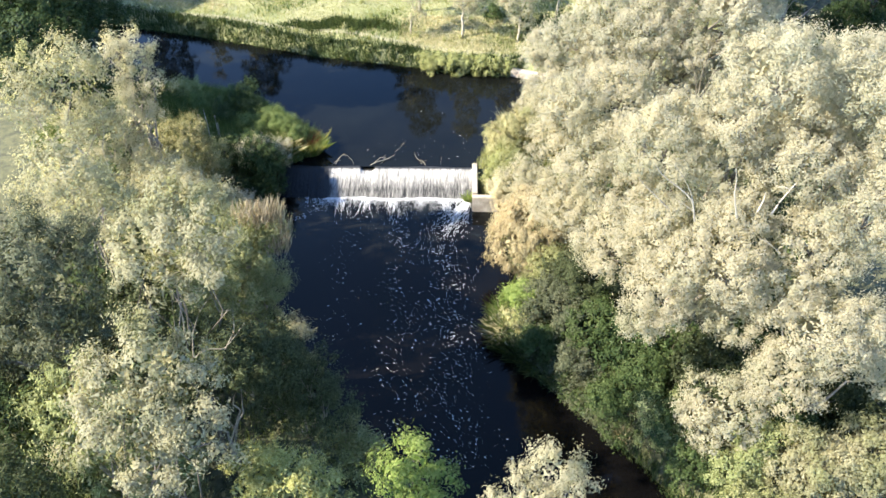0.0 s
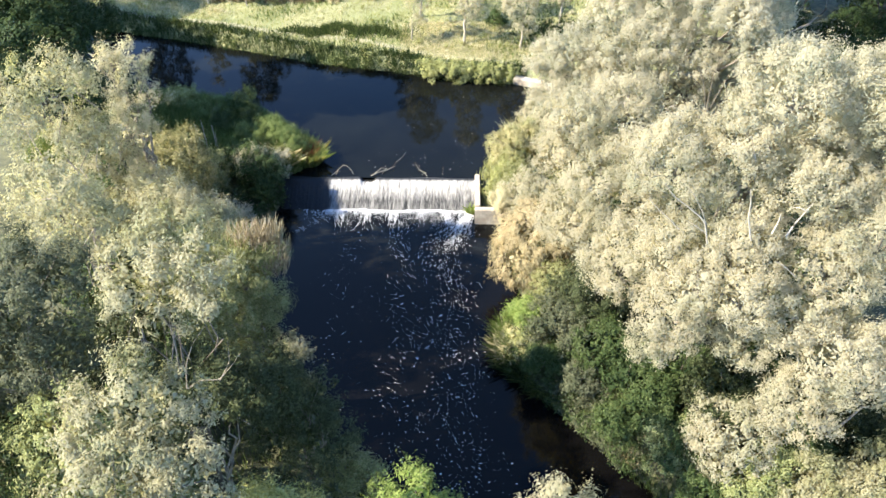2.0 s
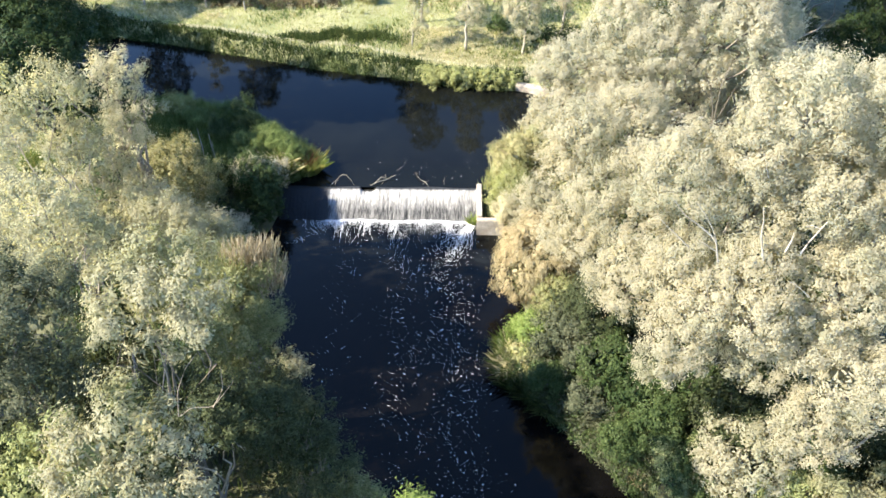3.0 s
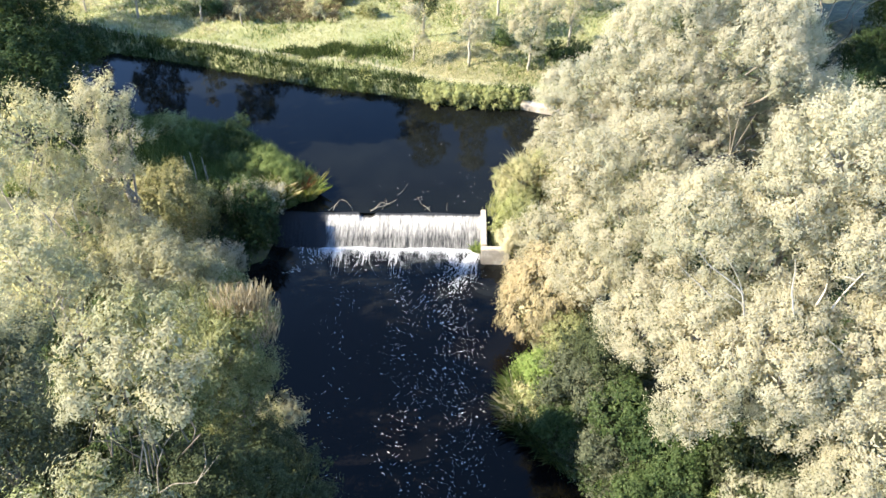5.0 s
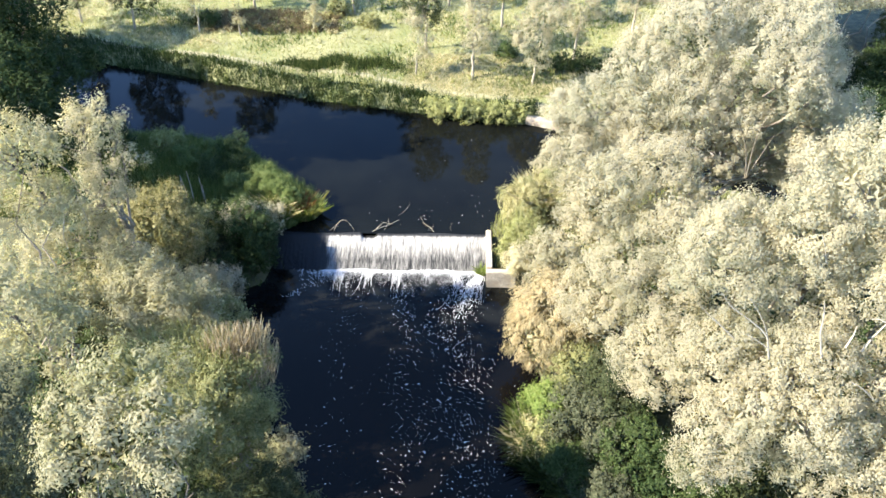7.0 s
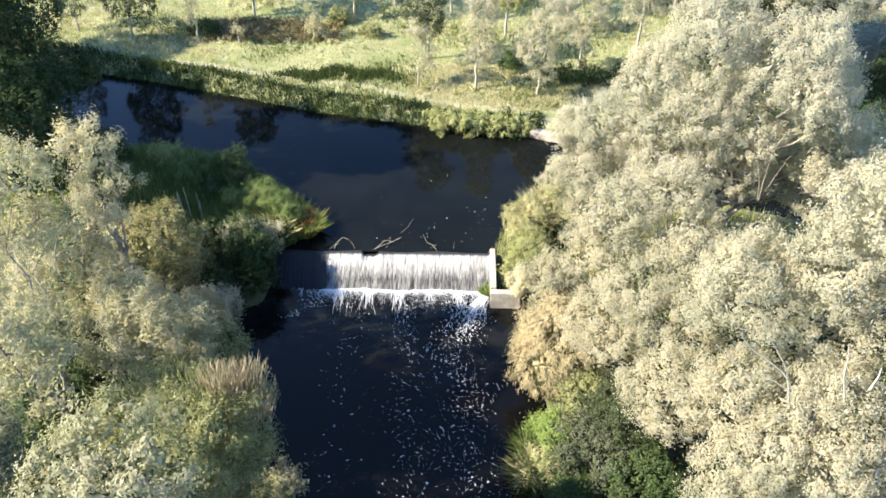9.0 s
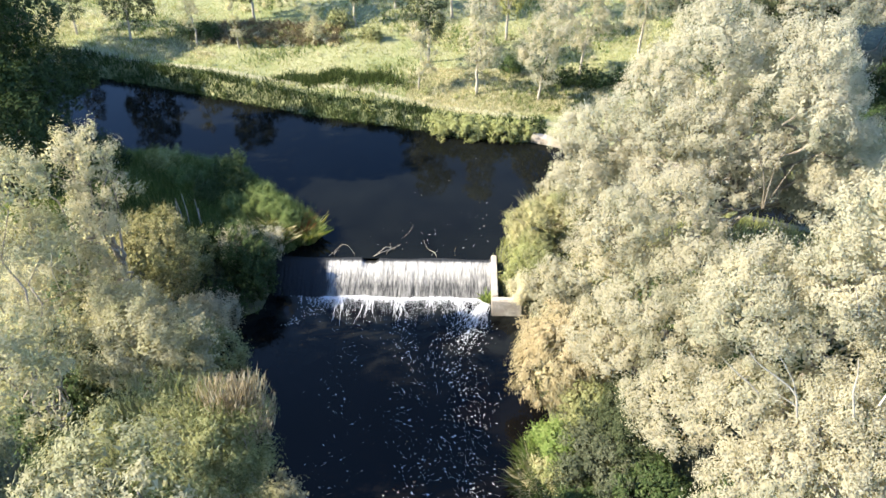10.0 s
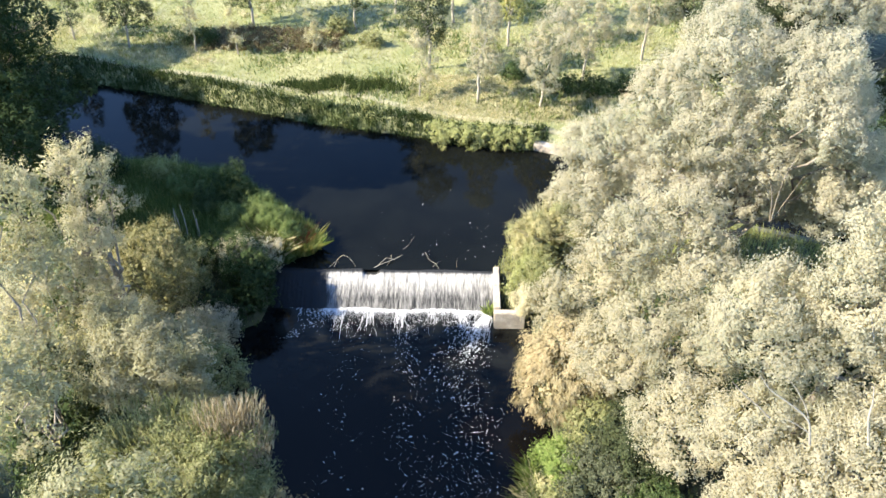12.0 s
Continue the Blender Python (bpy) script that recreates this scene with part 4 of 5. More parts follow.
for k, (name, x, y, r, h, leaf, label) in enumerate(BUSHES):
    coarse = "undergrowth" in label or y > 46 or leaf is DARK_SHADE
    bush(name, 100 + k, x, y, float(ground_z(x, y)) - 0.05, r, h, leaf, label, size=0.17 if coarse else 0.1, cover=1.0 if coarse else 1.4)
bush("golden_bush", 90, 4.35, 30.5, -0.1, 2.1, 3.9, GOLD, "golden-orange autumn willow bush drooping over the pool", "bush", size=0.17, slim=0.16, lobes=8, hang=1.3, lift=-0.2, tall=1.6, cover=1.8)


# ---- grasses ----
def stand(name, seed, n, inside, mat, label, height, lean, width, way=None, kind="stuff", category="grass"):
    """Blades over the spots that inside(rng, n) gives."""
    rng = np.random.default_rng(seed)
    x, y = inside(rng, n)
    z = ground_z(x, y) - 0.05
    foot = np.stack([x, y, z], 1)
    a, q = rng.uniform(0, 2 * np.pi, len(x)), rng.uniform(0.1, 1, len(x)) * lean
    up = np.stack([np.cos(a) * q, np.sin(a) * q, np.ones(len(x))], 1)
    up /= np.linalg.norm(up, axis=1, keepdims=True)
    v, f = leaves(rng, foot, up, rng.uniform(*height, len(x)), rng.uniform(0.7, 1.3, len(x)) * width)
    return tagged(link_mesh(name, v, f, mat), label, category, kind=kind)


def area(x0, x1, y0, y1, near, far, patch=None):
    def pick(rng, n):
        x, y = rng.uniform(x0, x1, n), rng.uniform(y0, y1, n)
        d = shore_distance(x, y)
        ok = (d > near) & (d < far)
        if patch:
            s, cut, shift = patch
            v = np.sin(x * s + shift + 1.7 * np.sin(y * s * 0.8)) + np.sin(y * s * 1.3 - shift + 1.3 * np.sin(x * s * 0.6))
            ok &= v + rng.normal(size=n) * 0.5 > cut
        return x[ok], y[ok]
    return pick


stand("reed_bed", 201, 120000, area(-36, 5, 48, 64, -0.15, 1.7), SEDGE, "tall dark green reeds along the far bank", (0.2, 0.75), 0.9, 0.05)
stand("reed_bed", 202, 50000, area(-23, -6.8, 39, 48, -0.1, 9), REED, "tall green reeds and grass on the spit", (0.5, 1.2), 0.4, 0.05)
stand("bank_grass", 203, 36000, area(-23, -6.8, 39, 48, 0.2, 9, (0.8, -0.2, 1.0)), GRASS, "lighter green grass on the spit", (0.4, 1.0), 0.5, 0.05)
stand("meadow_grass", 204, 120000, area(-40, 24, 50.5, 70, 1.9, 60), GRASS, "rough sunlit meadow grass", (0.12, 0.3), 2.0, 0.05)
stand("dry_grass", 205, 75000, area(-40, 16, 51.5, 74, 2.2, 40, (0.55, 0.0, 0.4)), STRAW, "patches of tall straw-coloured dry grass", (0.12, 0.36), 2.0, 0.045)
stand("dry_grass", 212, 46000, area(-3.5, 9, 52.4, 58, 2.0, 40, (0.5, -0.9, 2.2)), STRAW, "bleached straw and bare stalks round the young trees", (0.1, 0.28), 2.4, 0.05)
stand("dry_grass", 213, 20000, area(-36, -17, 58.5, 66, 2.6, 40, (0.6, 0.1, 1.2)), STRAW, "bleached straw in the upper meadow", (0.12, 0.36), 1.3, 0.04)
stand("lawn_grass", 206, 26000, area(-45, 40, 62, 76, 1.0, 90), GRASS, "short bright green grass under the young trees", (0.05, 0.12), 1.2, 0.07)
stand("nettle_bed", 207, 34000, area(-38, 18, 52.5, 74, 2.0, 40, (0.6, 0.6, 3.6)), REED, "dark green nettles in the meadow", (0.25, 0.5), 0.9, 0.09)
stand("bank_grass", 208, 22000, area(1.6, 24, 35.9, 46, 0.05, 5), GRASS, "long grass on the bank by the weir", (0.3, 0.8), 0.5, 0.045)
stand("bank_grass", 209, 22000, area(2.5, 20, 14, 34, -0.1, 4), REED, "rough grass below the willows", (0.25, 0.7), 0.6, 0.05)
stand("bank_grass", 210, 22000, area(-15, 3, 10, 36, -0.1, 4), REED, "rough grass below the trees", (0.25, 0.7), 0.6, 0.05)
stand("reed_bed", 215, 9000, area(7, 12.5, 13, 21, -0.2, 1.6), SEDGE, "dark reeds along the pool's edge", (0.3, 0.8), 0.7, 0.05)
stand("lawn_grass", 211, 7000, area(14, 40, 40, 49, 0.3, 40), GRASS, "short bright green grass behind the channel", (0.06, 0.16), 1.2, 0.07)


def oval(cx, cy, rx, ry):
    def pick(rng, n):
        x, y = cx + rng.normal(size=n) * rx, cy + rng.normal(size=n) * ry
        return x, y + 0.3 * np.sin(x * 2.1)
    return pick


def bank_plants(name, seed, n, inside, mat, label, r, size, per):
    """Leafy clumps of waterside herbs over the spots that inside gives."""
    rng = np.random.default_rng(seed)
    x, y = inside(rng, n)
    rr = rng.uniform(0.6, 1.3, len(x)) * r
    c = np.stack([x, y, ground_z(x, y) + rr * 0.6], 1)
    k = np.repeat(np.arange(len(x)), per)
    d = units(rng, len(k))
    pos = c[k] + d * rr[k][:, None] * rng.uniform(0, 1, (len(k), 1)) ** 0.5
    face = d + units(rng, len(k)) * 0.4 + (0, 0, 0.4)
    way = units(rng, len(k)) + (0, 0, 0.5)
    way /= np.linalg.norm(way, axis=1, keepdims=True)
    v, f = leaves(rng, pos, way, size * rng.uniform(0.6, 1.4, len(k)), size * 0.35, face)
    return tagged(link_mesh(name, v, f, mat), label, "plants", kind="stuff")


stand("nettle_bed", 214, 5000, oval(-8.0, 56.6, 2.0, 0.4), SEDGE, "dark green nettles beside the footpath", (0.25, 0.55), 0.8, 0.07)
bank_plants("waterside_herbs", 221, 1500, area(-36, 5, 48, 64, -0.1, 1.5, (0.9, -0.2, 2.0)), SEDGE, "dark green waterside herbs on the far bank", 0.34, 0.2, 60)
bank_plants("waterside_herbs", 222, 180, area(-36, 5, 48, 64, 0.4, 1.9, (1.1, 0.3, 0.5)), GRASS, "light green waterside herbs on the far bank", 0.3, 0.18, 50)
def slope(rng, n):
    """Spots on the steep right bank below the willows."""
    y = rng.uniform(20.3, 28.3, n)
    x = np.interp(y, [20, 21, 23.4, 26, 27.3, 29], [7.2, 6.8, 4.9, 3.0, 2.9, 3.6]) + rng.uniform(0, 1, n) ** 1.5 * 1.7 - 0.1
    return x, y


bank_plants("bank_herbs", 227, 420, slope, SAGE, "grey-green herbs and nettles on the steep bank", 0.3, 0.13, 90)
bank_plants("bank_herbs", 228, 260, slope, GREEN, "dark green nettles on the steep bank", 0.34, 0.13, 90)
bank_plants("brown_docks", 229, 26, oval(8.0, 20.9, 0.5, 0.35), DOCK, "brown withered docks on the bank", 0.32, 0.14, 70)
bank_plants("waterside_herbs", 223, 900, area(-22, -7, 39, 48, 0.0, 8), REED, "green herbs on the spit", 0.36, 0.2, 60)
bank_plants("meadow_herbs", 224, 900, area(-38, 16, 52, 74, 2.6, 40, (0.7, 0.4, 5.0)), GRASS, "clumps of light green herbs in the meadow", 0.28, 0.16, 40)
bank_plants("meadow_herbs", 225, 1100, area(-38, 16, 53, 74, 2.8, 40, (0.5, 0.5, 0.9)), STRAW, "clumps of bleached seeding herbs in the meadow", 0.3, 0.16, 40)
bank_plants("brown_docks", 226, 420, area(-18, -8.5, 61.2, 65, 2.8, 40), DOCK, "brown withered docks in the meadow", 0.26, 0.16, 40)


def tuft(name, seed, x, y, r, n, height, mat, label, lean=0.6, width=0.05, way=None, mats=None, z=None):
    """One clump of long blades."""
    rng = np.random.default_rng(seed)
    z = float(ground_z(x, y)) if z is None else z
    root = thing(name, x, y, z, label, "grass tuft")
    for k, (m, share) in enumerate(mats or [(mat, 1.0)]):
        c = int(n * share)
        a, q = rng.uniform(0, 2 * np.pi, c), r * rng.uniform(0, 1, c) ** 0.5
        foot = np.stack([q * np.cos(a), q * np.sin(a), np.full(c, -0.1)], 1)
        out = foot * np.array([1, 1, 0]) / max(r, 0.1) * 0.5
        v, f = blades(rng, foot, rng.uniform(*height, c), rng.uniform(0.1, 1, c) * lean, width, out if way is None else out + np.array(way))
        link_mesh("foliage", v, f, m, root)
    return root


bush("grass_mound", 301, 3.6, 39.3, 0.2, 1.6, 2.2, LONG_GRASS, "big mound of long yellow-green grass beside the weir", "grass tuft", size=0.45, slim=0.055, lift=1.3, tall=1.9, cover=1.7)
bush("grass_mound", 308, 3.25, 38.2, 0.1, 1.0, 1.3, GRASS, "mound of fresh green grass beside the weir", "grass tuft", size=0.3, slim=0.12, lift=1.3, tall=1.9, cover=1.7)
bush("grass_mound", 309, 4.6, 39.6, 0.2, 1.6, 2.4, LONG_GRASS, "mound of long straw-coloured grass beside the weir", "grass tuft", size=0.45, slim=0.055, lift=1.3, tall=1.9, cover=1.7)
tuft("grass_tuft", 317, 4.2, 39.7, 1.1, 1500, (0.5, 1.0), None, "long dry grass stems fanning out of a green mound", mats=[(LONG_GRASS, 0.5), (STRAW, 0.5)], lean=0.4, width=0.03, z=1.7)
bush("grass_mound", 310, 2.8, 37.2, 0.05, 0.65, 0.7, GRASS, "fresh green grass growing over the wing wall", "grass tuft", size=0.22, slim=0.14, lift=1.3, tall=1.9, cover=1.7)
bush("grass_mound", 315, 2.75, 36.3, 0.0, 0.55, 0.5, STRAW, "dry grass creeping over the wing wall", "grass tuft", size=0.2, slim=0.12, lift=1.3, tall=1.9, cover=1.7)
for k, (x, y, r, h, leaf) in enumerate(((-10.2, 42.6, 0.9, 1.2, REED), (-9.0, 41.3, 0.8, 1.1, REED), (-11.5, 43.1, 1.0, 1.3, SEDGE), (-13.4, 45.4, 1.0, 1.2, REED), (-8.6, 40.7, 0.6, 0.9, REED), (-11.2, 41.6, 1.0, 1.2, REED),
                                        (-12.8, 42.6, 1.1, 1.3, SEDGE), (-9.9, 41.4, 0.8, 1.1, REED), (-14.6, 44.0, 1.1, 1.2, REED), (-16.2, 45.6, 1.0, 1.2, GRASS))):
    bush("grass_mound", 340 + k, x, y, float(ground_z(x, y)) - 0.1, r, h, leaf, "mound of long green reed-grass on the spit", "grass tuft", group="grass mounds on the spit", size=0.36, slim=0.07, lift=1.3, tall=1.9, cover=1.5)
tuft("reed_tuft", 303, -7.6, 40.3, 0.6, 1500, (0.4, 1.05), None, "yellow-green reed clump at the tip of the spit", mats=[(BRIGHT, 0.6), (YELLOW, 0.4)], lean=0.45, width=0.028)
tuft("reed_tuft", 316, -7.8, 40.3, 0.3, 420, (0.6, 1.2), None, "dark red stalks in a reed clump by the water", mats=[(CRIMSON, 1.0)], lean=0.2, width=0.028)
tuft("grass_tuft", 304, -9.2, 40.2, 0.6, 420, (0.5, 1.0), None, "pale flowering plants on the spit", mats=[(STRAW, 0.5), (GRASS, 0.5)])
tuft("sedge_tuft", 311, 3.1, 26.5, 0.7, 1500, (0.35, 0.8), None, "drooping pale sedge trailing in the water", mats=[(STRAW, 0.55), (REED, 0.45)], lean=0.9, width=0.024)
for k, (x, y) in enumerate(((2.85, 25.9), (3.2, 25.3), (3.7, 24.8), (4.2, 24.2))):
    tuft("sedge_tuft", 330 + k, x, y, 0.32, 420, (0.3, 0.65), None, "dark drooping sedge trailing in the water", mats=[(SEDGE, 0.6), (REED, 0.4)], lean=1.1, width=0.024, z=-0.75)
tuft("grass_tuft", 312, 3.2, 27.5, 0.6, 1200, (0.35, 0.8), None, "bright green sedge at the water's edge", mats=[(BRIGHT, 1.0)], lean=0.7, width=0.026)
tuft("flowering_plant", 313, -9.6, 40.0, 0.55, 260, (0.5, 0.9), None, "white-flowered plants gone to seed on the spit", mats=[(WILLOW, 0.7), (REED, 0.3)], lean=0.5, width=0.07)
tuft("flowering_plant", 314, -8.9, 39.6, 0.5, 260, (0.5, 0.9), None, "white-flowered plants gone to seed on the spit", mats=[(WILLOW, 0.7), (REED, 0.3)], lean=0.5, width=0.07)
tuft("grass_tuft", 306, 1.42, 36.75, 0.22, 160, (0.2, 0.5), None, "small bright green tuft at the foot of the wing wall", mats=[(BRIGHT, 1.0)], width=0.04, z=-0.75)
for k, (x, y, r) in enumerate(((-1.5, 51.0, 0.7), (-0.5, 50.8, 0.8), (0.6, 50.6, 0.8), (1.6, 50.3, 0.9), (2.6, 50.3, 0.8), (3.5, 50.4, 0.7))):
    bush("waterside_plant", 320 + k, x, y, float(ground_z(x, y)) - 0.1, r, 1.0, GRASS, "lush bright green plant overhanging the far bank", "plant",
         group="plants along the far bank", lobes=4, stems=5, size=0.24, slim=0.2, hang=0.7, gaps=-0.2, tall=2.0)


# ---- young trees of the meadow ----
def young(seed, x, y, h, r, leaf, label, lean=0.0, bare=0.3):
    z = float(ground_z(x, y))
    rng = np.random.default_rng(seed + 900)
    ls = []
    k = max(3, int(h * 0.9))
    for i in range(k):
        f = i / (k - 1)
        zz = h * (bare + (1 - bare) * 0.92 * f)
        rr = r * (0.55 + 0.55 * math.sin(math.pi * (0.15 + 0.72 * f))) * 0.7
        a = rng.uniform(0, 2 * np.pi)
        ls.append((lean * zz + 0.35 * r * math.cos(a), 0.35 * r * math.sin(a), zz + z, rr))
    return tree("young_tree", seed, x, y, z, ls, leaf, label, "young tree", group="young trees in the meadow", girth=0.03 + 0.01 * h, bark=PALE_BARK, size=0.1, slim=0.36, split=5, floret=0.32, cover=1.3, gaps=-0.25, core=0.15)


YT = "young pale-leaved willow standing in the meadow"
YOUNG = [
    (-27.7, 63.3, 5.0, 1.1, WILLOW_DIM, -0.1), (-23.3, 62, 6.8, 2.3, WILLOW_DIM, -0.05), (-18.4, 61.4, 5.0, 0.8, WILLOW_PINK, -0.03), (-15.3, 65.7, 8.4, 2.3, WILLOW_DIM, -0.08),
    (-15.4, 60.9, 3.0, 0.5, WILLOW_PINK, -0.1), (-10.4, 62, 2.2, 0.7, WILLOW_PINK, 0.0), (-7.8, 64.9, 5.6, 0.9, WILLOW_DIM, 0.02), (-2.2, 59.0, 8.2, 1.9, WILLOW_DIM, 0.0),
    (-2.75, 55.6, 4.0, 1.0, WILLOW, 0.0), (0.9, 54.8, 6.8, 1.25, WILLOW, 0.04), (3.0, 62.3, 7.0, 1.5, YELLOW, 0.02), (4.75, 54.0, 6.0, 1.6, WILLOW, 0.1),
    (7.7, 57.5, 6.5, 1.3, WILLOW, 0.03), (11.9, 60.4, 7.6, 1.8, WILLOW, 0.06), (-5.1, 67.5, 7.0, 1.6, WILLOW_DIM, 0.0), (7.8, 66.7, 7.4, 1.8, WILLOW, 0.0),
    (-0.8, 66.5, 7.6, 1.9, WILLOW_DIM, 0.0), (15.5, 62.5, 8.5, 2.2, WILLOW_DIM, 0.0), (19.5, 57, 9.5, 2.5, WILLOW_DIM, 0.0), (14.5, 54, 7.0, 1.8, WILLOW_DIM, 0.0),
]
for k, (x, y, h, r, leaf, lean) in enumerate(YOUNG):
    young(400 + k, x, y, h, r, leaf, YT if leaf is not YELLOW else "young tree with yellowing leaves in the meadow", lean, bare=0.3 if h > 2.5 else 0.1)
tree("willow_tree", 430, 21, 50, 0.6, rel(21, 50, [(16.8, 47.6, 9.6, 1.4), (18.6, 48.2, 9.0, 1.5), (20.6, 48.6, 8.8, 1.5), (22.6, 49.6, 8.6, 1.7), (20.4, 51, 10, 1.8), (24.5, 50.5, 8.0, 1.6), (18.2, 50, 10.4, 1.6)]), WILLOW_FAR,
     "pale grey willow tree standing over shaded grass", girth=0.22, gaps=-0.35)
tree("willow_tree", 433, 15, 50.5, 0.6, rel(15, 50.5, [(14.6, 49.2, 7.0, 1.7), (15.9, 51, 8.0, 1.9), (13.8, 51.5, 6.6, 1.6), (16.8, 49.6, 5.8, 1.6), (17.2, 51.4, 7.2, 1.7)]), WILLOW_DIM,
     "grey-green willow tree behind the channel", girth=0.2, gaps=-0.4)
# Two dark trees added to cover sunlit lawn with shade.
tree("alder_tree", 434, 24, 61, 0.8, rel(24, 61, [(21.5, 60, 5, 2.0), (23.5, 61, 7.5, 2.4), (26, 60.5, 6, 2.3), (28.5, 60.5, 5.5, 2.4), (24.5, 62.5, 4, 2.2), (20.0, 61.5, 6.5, 2.0)]), DARK_SHADE, "dark tree added to stand in for shade behind the meadow", "tree",
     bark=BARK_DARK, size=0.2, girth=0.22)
tree("alder_tree", 432, 28.5, 54, 0.6, rel(28.5, 54, [(27.5, 53, 6, 2.2), (29.5, 54, 8, 2.4), (26, 54.5, 7.5, 2.0), (28, 56, 9.5, 2.4)]), DARK_SHADE, "dark tree added to stand in for shade behind the meadow", "tree",
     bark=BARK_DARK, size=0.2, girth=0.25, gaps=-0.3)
tree("alder_tree", 431, -31, 57, 0.6, rel(-31, 57, [(-30.5, 56, 5, 2.4), (-32, 58, 7.5, 2.8), (-29.5, 57.5, 3.5, 1.8)]), DARK_SHADE, "dark green tree on the far bank", "tree",
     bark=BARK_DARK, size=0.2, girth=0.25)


# ---- channel walls, path ----
def long_wall(name, a, b, thick, z0, z1, label, mat=CONCRETE):
    bm = bmesh.new()
    length = math.dist(a, b)
    box(bm, 0, length, -thick / 2, thick / 2, z0, z1, 0.03)
    ob = part("wall", bm, mat, tagged(new(name), label, "wall"))
    ob.parent.matrix_basis = pose(a[0], a[1], 0, 0, 0, math.degrees(math.atan2(b[1] - a[1], b[0] - a[0])))
    return ob


long_wall("channel_wall", (4.2, 50.15), (21.5, 43.3), 0.5, -1.5, 0.42, "pale weathered concrete wall along the side channel", CONCRETE)
long_wall("channel_wall", (9.5, 44.3), (22, 39.6), 0.4, -1.5, 0.2, "dark mossy concrete wall along the side channel", SILL)

path_pts = np.array([(-36, 63.6), (-28.4, 60.6), (-19.4, 58.1), (-12, 56.6), (-6.4, 55.1), (-4.2, 54.3), (1.07, 52.7), (6.0, 51.0), (14, 47.8), (24, 44)])
t = np.linspace(0, len(path_pts) - 1, 160)
px, py = (np.interp(t, np.arange(len(path_pts)), path_pts[:, k]) for k in (0, 1))
nx, ny = -np.gradient(py), np.gradient(px)
nl = np.hypot(nx, ny)
rows = []
for s in (-0.3, -0.15, 0, 0.15, 0.3):
    w = s * (1 + 0.25 * np.sin(t * 3.1 + s * 5))
    qx, qy = px + nx / nl * w, py + ny / nl * w
    rows.append(np.stack([qx, qy, ground_z(qx, qy) + 0.05 - abs(s) * 0.1], 1))
pv = np.stack(rows, 1).reshape(-1, 3)
i, j = np.meshgrid(np.arange(159), np.arange(4), indexing="ij")
tagged(link_mesh("path", pv, np.stack([i * 5 + j, (i + 1) * 5 + j, (i + 1) * 5 + j + 1, i * 5 + j + 1], -1).reshape(-1, 4)[:, ::-1], PATH_SOIL, smooth=True),
       "narrow trodden footpath through the meadow grass", "path", kind="structure")


# ---- foam and debris ----
def flecks(name, seed, x, y, z, size, label, long=1.0):
    """Flat ragged patches of foam lying on the water."""
    rng = np.random.default_rng(seed)
    n = len(x)
    a = np.arange(6) * np.pi / 3 + rng.uniform(0, 1, (n, 1))
    r = size[:, None] * rng.uniform(0.45, 1.2, (n, 6))
    st = rng.uniform(0.6, 1.6, (n, 1))
    v = np.stack([x[:, None] + np.cos(a) * r * st, y[:, None] + np.sin(a) * r * long, np.broadcast_to(z + rng.uniform(0.004, 0.012, (n, 1)), (n, 6))], -1).reshape(-1, 3)
    return tagged(link_mesh(name, v, np.arange(6 * n).reshape(-1, 6), FOAM), label, "foam", kind="stuff")


rng = np.random.default_rng(77)
def threads(name, seed, x0, length, y0, label, steps=10, drift=0.0):
    """Thin wandering ribbons of foam that trail down the pool from y0."""
    rng = np.random.default_rng(seed)
    n = len(x0)
    u = np.linspace(0, 1, steps)[None, :]
    bend, turn, wave = rng.normal(size=(n, 1)) * 0.16, rng.uniform(0, 6.28, (n, 1)), rng.uniform(4, 9, (n, 1))
    x = x0[:, None] + (bend + drift) * u * length[:, None] + 0.035 * np.sin(u * wave + turn) + np.cumsum(rng.normal(size=(n, steps)) * 0.03, 1)
    y = np.reshape(y0, (-1, 1)) - u * length[:, None] - 0.05 * np.sin(x0 * 1.7)[:, None]
    w = 0.5 * rng.uniform(0.01, 0.028, (n, 1)) * (1.15 - u) * rng.uniform(0.1, 1.9, (n, steps))
    z = np.full((n, steps), LOW_Z + 0.012) + rng.uniform(0, 0.01, (n, 1))
    v = np.stack([np.stack([x - w, y, z], -1), np.stack([x + w, y, z], -1)], 2).reshape(-1, 3)
    a, b = np.meshgrid(np.arange(n), np.arange(steps - 1), indexing="ij")
    k = (a * steps + b) * 2
    return tagged(link_mesh(name, v, np.stack([k, k + 2, k + 3, k + 1], -1).reshape(-1, 4), FOAM), label, "foam", kind="stuff")


n = 950
fx = rng.uniform(-6.45, 1.45, n)
finger = 0.5 + 0.25 * np.sin(fx * 4.3 + 0.6) + 0.25 * np.sin(fx * 9.1 + 1.0)
threads("foam", 1, fx, 0.1 + np.minimum(rng.exponential(0.4, n), 1.3) * (0.2 + 1.5 * finger ** 2.5), 36.93, "white foam trailing in threads from the foot of the weir")
n = 8000
fx = rng.uniform(-6.5, 1.45, n)
fy = 36.85 - rng.exponential(0.42, n) * (0.5 + 0.5 * np.sin(fx * 4.3 + 0.6) ** 2)
flecks("foam", 9, fx, fy, LOW_Z, rng.uniform(0.003, 0.009, n), "fine white froth below the weir", 1.6)
n = 14
threads("foam", 7, rng.uniform(-7.9, -6.3, n), 0.12 + rng.exponential(0.25, n), 36.9, "thin foam threads at the shaded end of the weir")
n = 46
